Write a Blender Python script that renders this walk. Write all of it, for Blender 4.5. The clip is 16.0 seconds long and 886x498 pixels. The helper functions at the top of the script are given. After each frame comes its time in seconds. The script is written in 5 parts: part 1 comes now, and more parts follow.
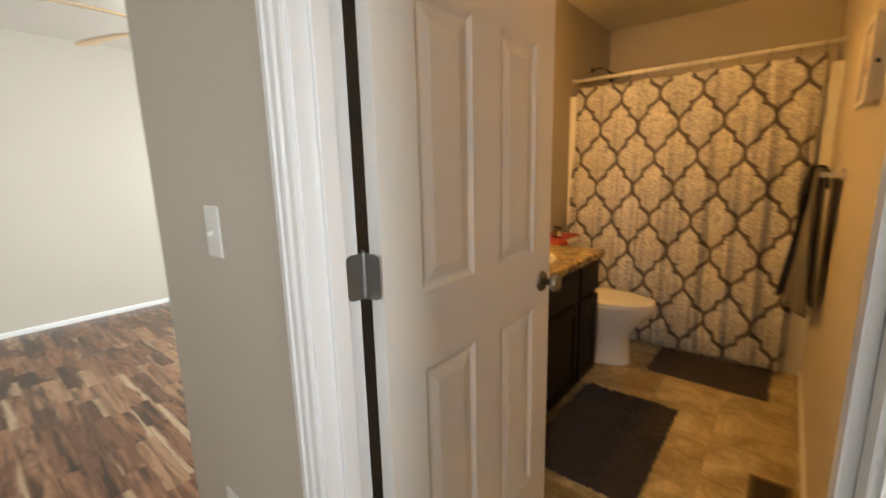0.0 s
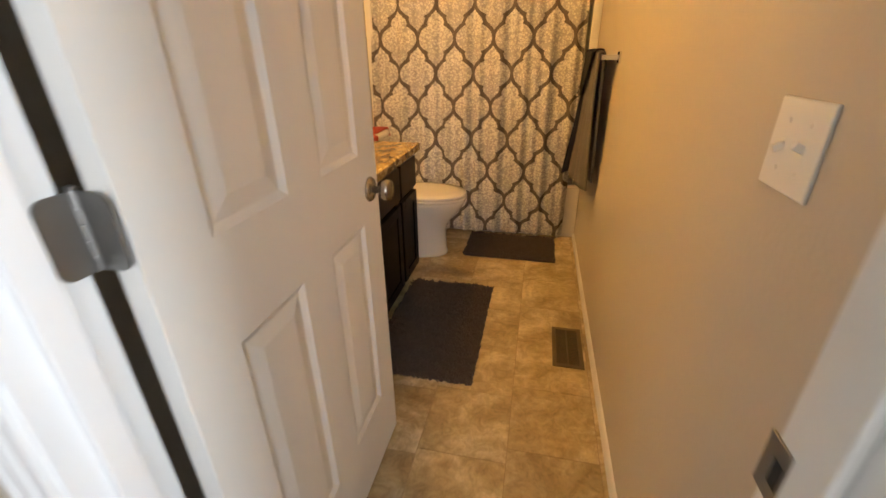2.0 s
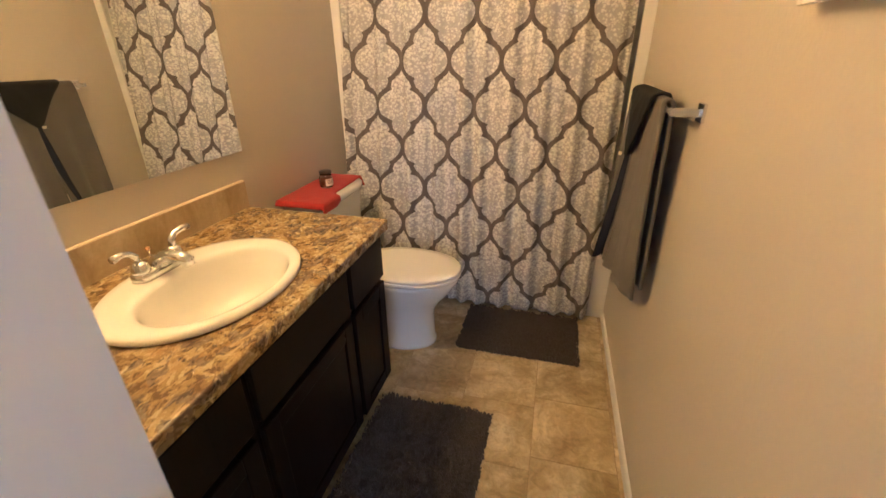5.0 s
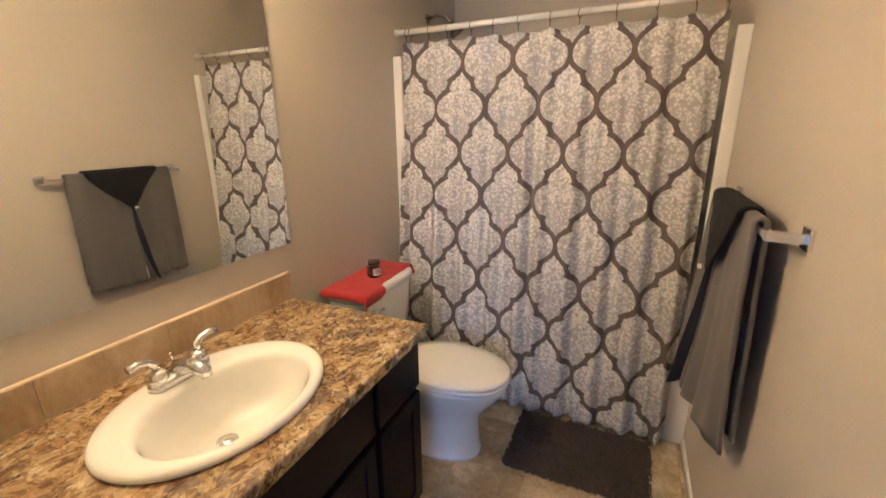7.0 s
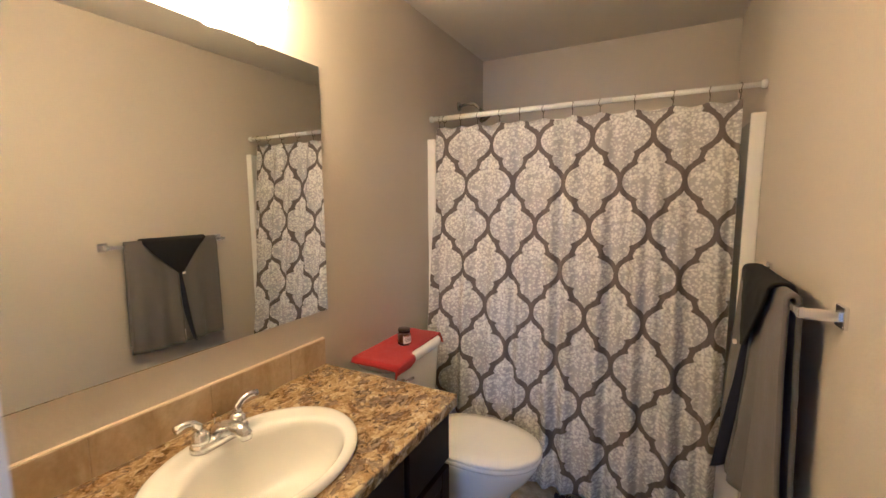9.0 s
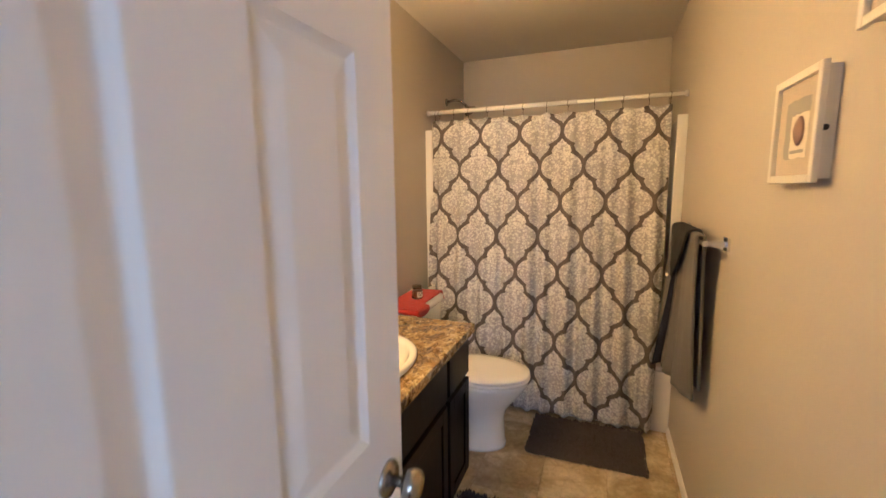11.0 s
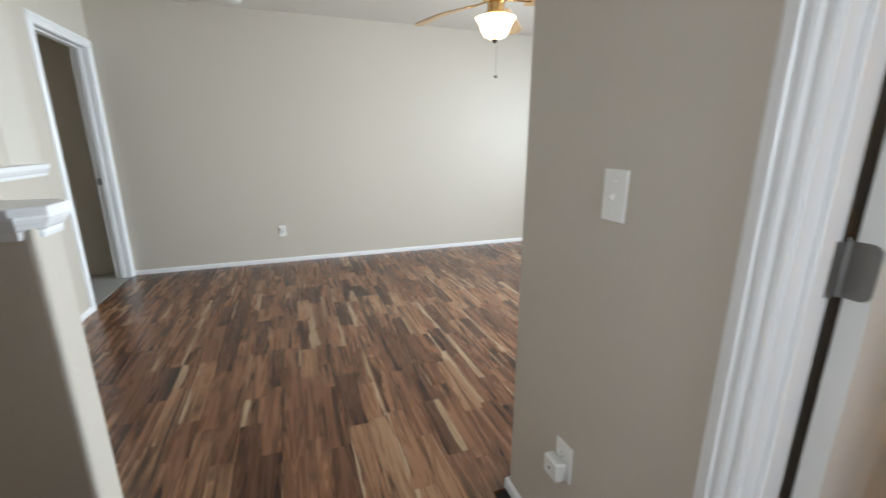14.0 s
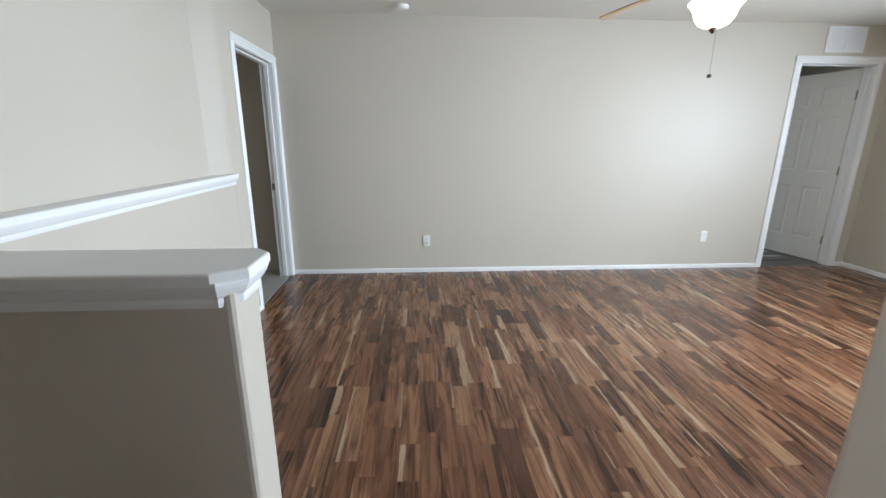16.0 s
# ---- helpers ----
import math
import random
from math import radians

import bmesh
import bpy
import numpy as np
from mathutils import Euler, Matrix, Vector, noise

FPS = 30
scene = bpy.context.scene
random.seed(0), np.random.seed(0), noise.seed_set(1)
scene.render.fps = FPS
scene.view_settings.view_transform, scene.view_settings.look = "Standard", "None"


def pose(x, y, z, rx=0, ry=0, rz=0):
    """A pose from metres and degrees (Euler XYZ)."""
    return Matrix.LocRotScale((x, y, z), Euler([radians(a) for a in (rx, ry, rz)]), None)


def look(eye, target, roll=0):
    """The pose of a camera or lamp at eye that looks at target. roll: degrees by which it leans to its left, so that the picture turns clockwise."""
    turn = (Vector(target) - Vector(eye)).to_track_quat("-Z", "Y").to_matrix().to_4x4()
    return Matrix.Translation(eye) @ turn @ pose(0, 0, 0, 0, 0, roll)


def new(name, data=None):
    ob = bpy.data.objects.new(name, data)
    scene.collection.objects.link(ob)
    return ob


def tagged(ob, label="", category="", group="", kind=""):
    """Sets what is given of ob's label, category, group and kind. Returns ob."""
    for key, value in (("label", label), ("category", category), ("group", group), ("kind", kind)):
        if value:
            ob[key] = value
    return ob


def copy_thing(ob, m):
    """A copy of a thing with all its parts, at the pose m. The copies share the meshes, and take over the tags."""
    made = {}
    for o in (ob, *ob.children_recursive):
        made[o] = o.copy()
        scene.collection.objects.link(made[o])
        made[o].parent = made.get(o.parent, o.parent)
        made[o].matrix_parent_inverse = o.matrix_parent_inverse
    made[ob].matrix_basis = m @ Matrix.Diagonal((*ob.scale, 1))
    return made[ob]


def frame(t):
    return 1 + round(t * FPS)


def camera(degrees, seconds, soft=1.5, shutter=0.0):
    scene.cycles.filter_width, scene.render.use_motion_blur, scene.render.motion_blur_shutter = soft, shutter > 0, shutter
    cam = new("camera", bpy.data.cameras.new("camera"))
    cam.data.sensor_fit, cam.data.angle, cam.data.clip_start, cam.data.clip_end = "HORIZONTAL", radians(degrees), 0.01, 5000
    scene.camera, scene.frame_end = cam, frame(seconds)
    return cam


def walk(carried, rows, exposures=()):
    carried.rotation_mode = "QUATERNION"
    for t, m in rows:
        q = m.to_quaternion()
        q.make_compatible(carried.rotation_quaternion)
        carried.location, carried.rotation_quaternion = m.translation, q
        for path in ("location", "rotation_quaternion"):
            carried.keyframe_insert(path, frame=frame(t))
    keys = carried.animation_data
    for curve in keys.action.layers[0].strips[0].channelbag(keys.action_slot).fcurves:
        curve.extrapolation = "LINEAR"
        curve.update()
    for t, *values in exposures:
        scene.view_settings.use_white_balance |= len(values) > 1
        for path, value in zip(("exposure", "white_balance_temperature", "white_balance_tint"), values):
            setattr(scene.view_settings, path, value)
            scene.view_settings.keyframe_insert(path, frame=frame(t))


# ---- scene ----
cam = camera(93.7, 16.0, shutter=0.5)
PATH = [
    (0, (-0.16, 0.479, 1.266), (-1.42, 1.988, 0.898), -1.4),
    (0.5, (-0.246, 0.405, 1.258), (-1.15, 2.109, 0.727), -1.6),
    (1, (-0.275, 0.371, 1.235), (-0.925, 2.132, 0.546), -1.2),
    (1.5, (-0.296, 0.457, 1.218), (-0.793, 2.227, 0.429), -1.2),
    (2, (-0.318, 0.664, 1.238), (-0.718, 2.429, 0.387), -0.7),
    (2.5, (-0.344, 0.823, 1.241), (-0.693, 2.585, 0.362), -0.3),
    (3, (-0.379, 0.991, 1.257), (-0.709, 2.758, 0.38), -0.8),
    (5.3, (-0.362, 1.541, 1.37), (-0.876, 3.285, 0.536), -0.6),
    (5.5, (-0.362, 1.57, 1.377), (-0.91, 3.312, 0.561), -0.7),
    (6, (-0.362, 1.606, 1.395), (-0.984, 3.355, 0.652), -0.7),
    (6.5, (-0.353, 1.654, 1.429), (-1.064, 3.403, 0.77), -0.6),
    (7, (-0.345, 1.68, 1.443), (-1.142, 3.428, 0.886), -0.7),
    (7.5, (-0.345, 1.682, 1.462), (-1.207, 3.432, 1.017), -0.6),
    (8, (-0.351, 1.684, 1.475), (-1.267, 3.43, 1.141), -0.6),
    (8.2, (-0.35, 1.689, 1.485), (-1.283, 3.433, 1.187), -0.6),
    (10.3, (-0.361, 1.306, 1.415), (-1.169, 3.12, 1.208), -0.7),
    (10.5, (-0.391, 1.256, 1.415), (-1.162, 3.083, 1.185), -0.7),
    (11, (-0.409, 1.074, 1.414), (-1.116, 2.92, 1.129), -0.6),
    (11.5, (-0.385, 0.844, 1.359), (-1.067, 2.689, 1.018), -0.1),
    (12, (-0.397, 0.644, 1.307), (-1.240, 2.410, 0.907), 0.4),
    (12.5, (-0.395, 0.460, 1.274), (-1.550, 2.032, 0.833), 0.3),
    (13, (-0.387, 0.31, 1.262), (-1.834, 1.608, 0.793), 0.0),
    (13.5, (-0.395, 0.24, 1.257), (-2.074, 1.207, 0.765), 0.1),
    (14, (-0.409, 0.189, 1.262), (-2.228, 0.85, 0.758), 0.1),
    (14.5, (-0.452, 0.135, 1.283), (-2.338, 0.559, 0.772), 0.2),
    (15, (-0.543, 0.086, 1.320), (-2.458, 0.344, 0.804), 0.2),
    (15.5, (-0.700, 0.026, 1.345), (-2.626, 0.190, 0.831), 0.3),
    (16, (-0.842, -0.024, 1.353), (-2.773, 0.094, 0.842), 0.2),
]
EXPOSURES = [(0.0, 0.23, 8500, 10), (1.0, 0.45, 8400, 10), (1.5, 0.6, 7700, 10), (2.0, 0.72, 7700, 10), (2.5, 0.68, 8800, 10), (3.2, 0.86, 9700, 10), (5.3, 0.86, 4800, 10), (8.2, 0.82, 4300, 10), (10.5, 0.7, 4850, 10), (11.1, 0.82, 5200, 10), (11.5, 0.88, 4800, 10), (12.0, 0.65, 5300, 10), (12.7, 0.2, 6700, 10), (13.5, -0.02, 7500, 10), (14.5, -0.1, 7600, 10), (16.0, -0.08, 7200, 10)]
walk(cam, [(t, look(eye, target, roll)) for t, eye, target, roll in PATH], EXPOSURES)


# ---- world and light ----
world = bpy.data.worlds.new("sky")
scene.world = world
world.use_nodes = True
wn = world.node_tree
sky = wn.nodes.new("ShaderNodeTexSky")
sky.sky_type = "NISHITA"
sky.sun_disc = False
sky.sun_elevation, sky.sun_rotation = radians(48), radians(200)
wn.links.new(sky.outputs[0], wn.nodes["Background"].inputs[0])
wn.nodes["Background"].inputs[1].default_value = 0.12

sun = new("sun", bpy.data.lights.new("sun", "SUN"))
sun.data.energy, sun.data.angle, sun.data.color = 3.0, radians(0.5), (1.0, 0.95, 0.88)
sun.matrix_world = look((0, -30, 33), (0, 0, 0))


def area(name, eye, target, w, h, watts, colour):
    lamp = new(name, bpy.data.lights.new(name, "AREA"))
    lamp.data.shape, lamp.data.size, lamp.data.size_y = "RECTANGLE", w, h
    lamp.data.energy, lamp.data.color = watts, colour
    lamp.matrix_world = look(eye, target)
    return lamp


# area lamps stand in for skylight in window openings out of view
north = area("window_light_north", (-2.55, 4.64, 1.5), (-3.0, 0.2, 0.85), 1.5, 1.15, 88, (0.60, 0.775, 1.0))
north.data.spread = radians(98)
north_wide = area("window_light_north_wide", (-2.55, 4.62, 1.5), (-3.3, 0.2, 1.0), 1.5, 1.15, 128, (0.60, 0.775, 1.0))
north_wide.data.spread = radians(158)
# unseen south source, added to brighten the hall wall
south = area("window_light_south", (0.45, -1.48, 1.68), (-0.45, 0.85, 1.0), 1.3, 1.0, 7.2, (0.72, 0.82, 1.0))
south.data.spread = radians(92)
east = area("window_light_east", (1.24, 0.51, 1.52), (-0.80, 1.08, 1.12), 0.5, 1.05, 5.0, (0.64, 0.79, 1.0))
east.data.spread = radians(76)
# assumed daylight of the far room, placed unseen to brighten the door leaf
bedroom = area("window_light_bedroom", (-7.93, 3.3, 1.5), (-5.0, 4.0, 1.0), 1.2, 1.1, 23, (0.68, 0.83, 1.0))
# unseen lamp, added only to lift the dark side room
closet = area("window_light_south_room", (-5.14, -2.2, 1.5), (-3.5, -2.0, 1.2), 0.5, 0.9, 3.5, (0.80, 0.91, 1.0))


# ---- helpers of this scene ----
def finish(bm, smooth=False):
    bmesh.ops.recalc_face_normals(bm, faces=bm.faces)
    if smooth:
        for f in bm.faces:
            f.smooth = True
    return bm


def mesh_object(name, bm, material, smooth=False):
    finish(bm, smooth)
    me = bpy.data.meshes.new(name)
    bm.to_mesh(me)
    bm.free()
    if material:
        me.materials.append(material)
    return new(name, me)


def part(name, bm, material, parent, label="", smooth=False):
    ob = mesh_object(name, bm, material, smooth)
    ob.parent = parent
    if label:
        ob["label"] = label
    return ob


def thing(name, x, y, z, label, category, group="", turn=0):
    ob = new(name)
    ob.empty_display_size = 0.1
    ob.matrix_basis = pose(x, y, z, 0, 0, turn)
    return tagged(ob, label, category, group)


def structure(name, bm, material, label="", category="", smooth=False):
    return tagged(mesh_object(name, bm, material, smooth), label, category, kind="structure")


def add_box(bm, x0, x1, y0, y1, z0, z1, bevel=0.0, segments=1, edges=None):
    ret = bmesh.ops.create_cube(bm, size=1)
    vs = ret["verts"]
    for v in vs:
        v.co = Vector(((x0 + x1) / 2 + v.co.x * (x1 - x0), (y0 + y1) / 2 + v.co.y * (y1 - y0), (z0 + z1) / 2 + v.co.z * (z1 - z0)))
    if bevel > 0:
        es = list({e for v in vs for e in v.link_edges if edges is None or edges(e)})
        bmesh.ops.bevel(bm, geom=es, offset=bevel, segments=segments, profile=0.5, affect="EDGES")
    return vs


def box(x0, x1, y0, y1, z0, z1, bevel=0.0, segments=1, edges=None):
    bm = bmesh.new()
    add_box(bm, x0, x1, y0, y1, z0, z1, bevel, segments, edges)
    return bm


def add_tube(bm, path, radius, sides=12, cap=True, closed=False):
    """A tube along a list of points; radius is a number or one for each point."""
    pts = [Vector(p) for p in path]
    n = len(pts)
    rings = []
    for i, p in enumerate(pts):
        a = pts[i - 1] if (i > 0 or closed) else p
        b = pts[(i + 1) % n] if (i < n - 1 or closed) else p
        d = (b - a).normalized()
        up = Vector((0, 0, 1)) if abs(d.z) < 0.95 else Vector((1, 0, 0))
        s = d.cross(up).normalized()
        u = s.cross(d).normalized()
        r = radius[i] if isinstance(radius, (list, tuple)) else radius
        rings.append([bm.verts.new(p + r * (math.cos(k * math.tau / sides) * s + math.sin(k * math.tau / sides) * u)) for k in range(sides)])
    pairs = list(zip(rings, rings[1:])) + ([(rings[-1], rings[0])] if closed else [])
    for ra, rb in pairs:
        for k in range(sides):
            bm.faces.new((ra[k], ra[(k + 1) % sides], rb[(k + 1) % sides], rb[k]))
    if cap and not closed:
        bm.faces.new(rings[0])
        bm.faces.new(rings[-1][::-1])
    return bm


def tube(path, radius, sides=12, cap=True, closed=False):
    return add_tube(bmesh.new(), path, radius, sides, cap, closed)


def add_lathe(bm, profile, sides=32, axis="z", at=(0, 0, 0), sx=1.0, sy=1.0):
    """Turns (radius, height) pairs about an axis."""
    rings = []
    for r, h in profile:
        ring = []
        for k in range(sides):
            c, s = math.cos(k * math.tau / sides) * r * sx, math.sin(k * math.tau / sides) * r * sy
            co = {"z": (c, s, h), "x": (h, c, s), "y": (c, h, s)}[axis]
            ring.append(bm.verts.new(Vector(co) + Vector(at)))
        rings.append(ring)
    for ra, rb in zip(rings, rings[1:]):
        for k in range(sides):
            bm.faces.new((ra[k], ra[(k + 1) % sides], rb[(k + 1) % sides], rb[k]))
    if profile[0][0] > 1e-4:
        bm.faces.new(rings[0])
    if profile[-1][0] > 1e-4:
        bm.faces.new(rings[-1][::-1])
    bmesh.ops.remove_doubles(bm, verts=[v for ring in (rings[0], rings[-1]) for v in ring], dist=1e-5)
    return bm


def lathe(profile, sides=32, axis="z", at=(0, 0, 0), sx=1.0, sy=1.0):
    return add_lathe(bmesh.new(), profile, sides, axis, at, sx, sy)


def extrude_profile(profile, path_a, path_b, out, up=(0, 0, 1)):
    """A moulding: profile pairs (out, up) swept from path_a to path_b. Ends are square."""
    bm = bmesh.new()
    o, u = Vector(out), Vector(up)
    ra = [bm.verts.new(Vector(path_a) + a * o + b * u) for a, b in profile]
    rb = [bm.verts.new(Vector(path_b) + a * o + b * u) for a, b in profile]
    n = len(profile)
    for k in range(n):
        bm.faces.new((ra[k], ra[(k + 1) % n], rb[(k + 1) % n], rb[k]))
    bm.faces.new(ra)
    bm.faces.new(rb[::-1])
    return bm


# ---- materials ----
def material(name, colour=(0.8, 0.8, 0.8), rough=0.5, metal=0.0):
    m = bpy.data.materials.new(name)
    m.use_nodes = True
    b = m.node_tree.nodes["Principled BSDF"]
    b.inputs["Base Color"].default_value = (*colour, 1)
    b.inputs["Roughness"].default_value = rough
    b.inputs["Metallic"].default_value = metal
    return m


class Nodes:
    """Short forms for a material's nodes."""

    def __init__(self, m):
        self.t = m.node_tree
        self.b = self.t.nodes["Principled BSDF"]

    def node(self, kind, **values):
        n = self.t.nodes.new("ShaderNode" + kind)
        for k, v in values.items():
            if k in n.inputs:
                n.inputs[k].default_value = v
        return n

    def link(self, a, b):
        self.t.links.new(a, b)

    def coords(self, scale=(1, 1, 1), out="Object"):
        c, m = self.node("TexCoord"), self.node("Mapping")
        m.inputs["Scale"].default_value = scale
        self.link(c.outputs[out], m.inputs["Vector"])
        return m.outputs[0]

    def noise(self, vec, scale, detail=4, rough=0.55, distortion=0.0):
        n = self.node("TexNoise", Scale=scale, Detail=detail, Roughness=rough, Distortion=distortion)
        self.link(vec, n.inputs["Vector"])
        return n.outputs["Fac"]

    def ramp(self, fac, *stops):
        n = self.node("ValToRGB")
        e = n.color_ramp.elements
        while len(e) < len(stops):
            e.new(0.5)
        for el, (p, c) in zip(e, stops):
            el.position, el.color = p, (*c, 1) if len(c) == 3 else c
        self.link(fac, n.inputs["Fac"])
        return n.outputs["Color"]

    def mix(self, fac, a, b, blend="MIX"):
        n = self.t.nodes.new("ShaderNodeMix")
        n.data_type, n.blend_type = "RGBA", blend
        for socket, v in ((n.inputs[0], fac), (n.inputs[6], a), (n.inputs[7], b)):
            if isinstance(v, bpy.types.NodeSocket):
                self.link(v, socket)
            elif isinstance(v, (int, float)):
                socket.default_value = v
            else:
                socket.default_value = (*v, 1)
        return n.outputs[2]

    def math(self, op, a, b=0.0, c=0.0, clamp=False):
        n = self.t.nodes.new("ShaderNodeMath")
        n.operation, n.use_clamp = op, clamp
        for socket, v in zip(n.inputs, (a, b, c)):
            if isinstance(v, bpy.types.NodeSocket):
                self.link(v, socket)
            else:
                socket.default_value = v
        return n.outputs[0]

    def bump(self, height, strength=0.2, distance=0.01):
        n = self.node("Bump", Strength=strength, Distance=distance)
        self.link(height, n.inputs["Height"])
        self.link(n.outputs[0], self.b.inputs["Normal"])

    def colour(self, socket):
        self.link(socket, self.b.inputs["Base Color"])

    def rough(self, socket):
        self.link(socket, self.b.inputs["Roughness"])


def wall_paint(name, colour, rough=0.55, relief=0.35):
    """Orange-peel wall paint with faint roller unevenness."""
    m = material(name, colour, rough)
    n = Nodes(m)
    v = n.coords()
    big = n.noise(v, 1.3, 3)
    fine = n.noise(v, 120, 3)
    dark = tuple(c * 0.93 for c in colour)
    n.colour(n.mix(n.math("MULTIPLY", big, 0.8), colour, dark))
    blobs = n.noise(v, 85, 2, 0.4)
    n.bump(n.math("ADD", n.math("MULTIPLY", blobs, 0.7), n.math("MULTIPLY", fine, 0.3)), relief, 0.0025)
    return m


def gloss_paint(name, colour, rough=0.3):
    """Semi-gloss trim paint with soft brush marks."""
    m = material(name, colour, rough)
    n = Nodes(m)
    v = n.coords((1, 1, 0.12))
    brush = n.noise(v, 60, 3)
    big = n.noise(n.coords(), 3, 3)
    n.colour(n.mix(n.math("MULTIPLY", big, 0.6), colour, tuple(c * 0.92 for c in colour)))
    n.rough(n.math("ADD", n.math("MULTIPLY", big, 0.18), rough - 0.06))
    n.bump(brush, 0.12, 0.002)
    return m


PAINT = wall_paint("greige_wall_paint", (0.55, 0.497, 0.425), 0.46)
CEILING = wall_paint("ceiling_paint", (0.76, 0.72, 0.66), 0.8, 0.5)
TRIM = gloss_paint("white_trim_paint", (0.80, 0.80, 0.80), 0.32)
DOOR = gloss_paint("white_door_paint", (0.80, 0.79, 0.76), 0.36)
PLASTIC = material("white_plastic", (0.80, 0.79, 0.76), 0.3)
CHROME = material("chrome", (0.80, 0.80, 0.81), 0.15, 1.0)
NICKEL = material("satin_nickel", (0.40, 0.375, 0.34), 0.27, 1.0)
PEWTER = material("pewter_hinge", (0.30, 0.29, 0.28), 0.42, 1.0)
DARK = material("dark_gap", (0.02, 0.02, 0.02), 0.8)
CERAMIC = material("white_ceramic", (0.76, 0.75, 0.72), 0.10)
ACRYLIC = material("white_tub_acrylic", (0.80, 0.79, 0.77), 0.18)
MIRROR = material("mirror_silver", (0.92, 0.94, 0.92), 0.01, 1.0)


def wood_strip(name, island):
    """Laminate strips: acacia tones from cream to dark brown, with grain along x."""
    m = material(name, (0.2, 0.1, 0.06), 0.3)
    m.node_tree.nodes["Principled BSDF"].inputs["Specular IOR Level"].default_value = 0.55
    n = Nodes(m)
    if island:
        pick = n.node("NewGeometry").outputs["Random Per Island"]
    else:
        pick = n.node("ObjectInfo").outputs["Random"]
    shift = n.node("CombineXYZ")
    n.link(n.math("MULTIPLY", pick, 37.0), shift.inputs[0])
    n.link(n.math("MULTIPLY", pick, 91.0), shift.inputs[1])
    pos = n.node("NewGeometry").outputs["Position"]
    add = n.node("VectorMath")
    n.link(pos, add.inputs[0])
    n.link(shift.outputs[0], add.inputs[1])

    def stretched(sx, sy, ox=0.0):
        mp = n.node("Mapping")
        mp.inputs["Scale"].default_value = (sx, sy, 1)
        mp.inputs["Location"].default_value = (ox, ox * 0.7, 0)
        n.link(add.outputs[0], mp.inputs["Vector"])
        return mp.outputs[0]

    base = n.ramp(pick, (0.0, (0.074, 0.029, 0.015)), (0.22, (0.124, 0.050, 0.025)), (0.5, (0.184, 0.077, 0.039)), (0.8, (0.240, 0.110, 0.057)), (1.0, (0.30, 0.163, 0.090)))
    # heartwood: broad dark bands that run with the grain
    figure = n.noise(stretched(0.8, 10), 1.7, 6, 0.60, 1.5)
    streak = n.ramp(figure, (0.35, (0.19, 0.16, 0.145)), (0.41, (0.38, 0.33, 0.30)), (0.46, (0.72, 0.68, 0.65)), (0.52, (0.99, 0.97, 0.95)), (0.61, (1.08, 1.07, 1.05)), (0.72, (1.38, 1.36, 1.3)))
    wood = n.mix(1.0, base, streak, "MULTIPLY")
    # a few knots
    knot = n.node("TexVoronoi", Scale=1.0)
    n.link(stretched(4.2, 9, 2.3), knot.inputs["Vector"])
    ring = n.ramp(n.math("ADD", knot.outputs["Distance"], n.math("MULTIPLY", n.math("SUBTRACT", figure, 0.5), 0.25)), (0.06, (1, 1, 1)), (0.20, (0, 0, 0)))
    wood = n.mix(n.math("MULTIPLY", ring, 0.6), wood, (0.045, 0.022, 0.014))
    # sapwood: cream edge on some strips
    wander = n.noise(stretched(2.2, 0.5, 7.0), 1.0, 3)
    if island:
        sap = n.ramp(n.noise(stretched(0.9, 16, 5.0), 1.2, 3, 0.4, 0.6), (0.655, (0, 0, 0)), (0.675, (1, 1, 1)))
    else:
        sep = n.node("SeparateXYZ")
        n.link(n.node("TexCoord").outputs["Generated"], sep.inputs[0])
        side = n.math("FRACT", n.math("MULTIPLY", pick, 17.3))
        gate = n.math("FRACT", n.math("MULTIPLY", pick, 53.7))
        reach = n.math("ADD", n.math("MULTIPLY", n.math("SUBTRACT", wander, 0.5), 0.9), n.math("SUBTRACT", n.math("MULTIPLY", gate, 1.0), 0.665))
        away = n.math("ABSOLUTE", n.math("SUBTRACT", sep.outputs[1], n.math("GREATER_THAN", side, 0.5)))
        sap = n.ramp(n.math("SUBTRACT", n.math("ADD", reach, 0.5), away), (0.49, (0, 0, 0)), (0.52, (1, 1, 1)))
    grain = n.noise(stretched(4, 130), 1.0, 4, 0.6)
    g = n.ramp(grain, (0.3, (0.72, 0.70, 0.68)), (0.7, (1.16, 1.16, 1.16)))
    cream = n.mix(pick, (0.34, 0.215, 0.125), (0.44, 0.31, 0.20))
    n.colour(n.mix(1.0, n.mix(n.math("MULTIPLY", sap, 0.88), wood, cream), g, "MULTIPLY"))
    n.rough(n.math("ADD", n.math("MULTIPLY", figure, 0.14), 0.20))
    n.bump(grain, 0.06, 0.002)
    return m


STRIP = wood_strip("laminate_strip", False)
STRIP_FAR = wood_strip("laminate_strip_far", True)


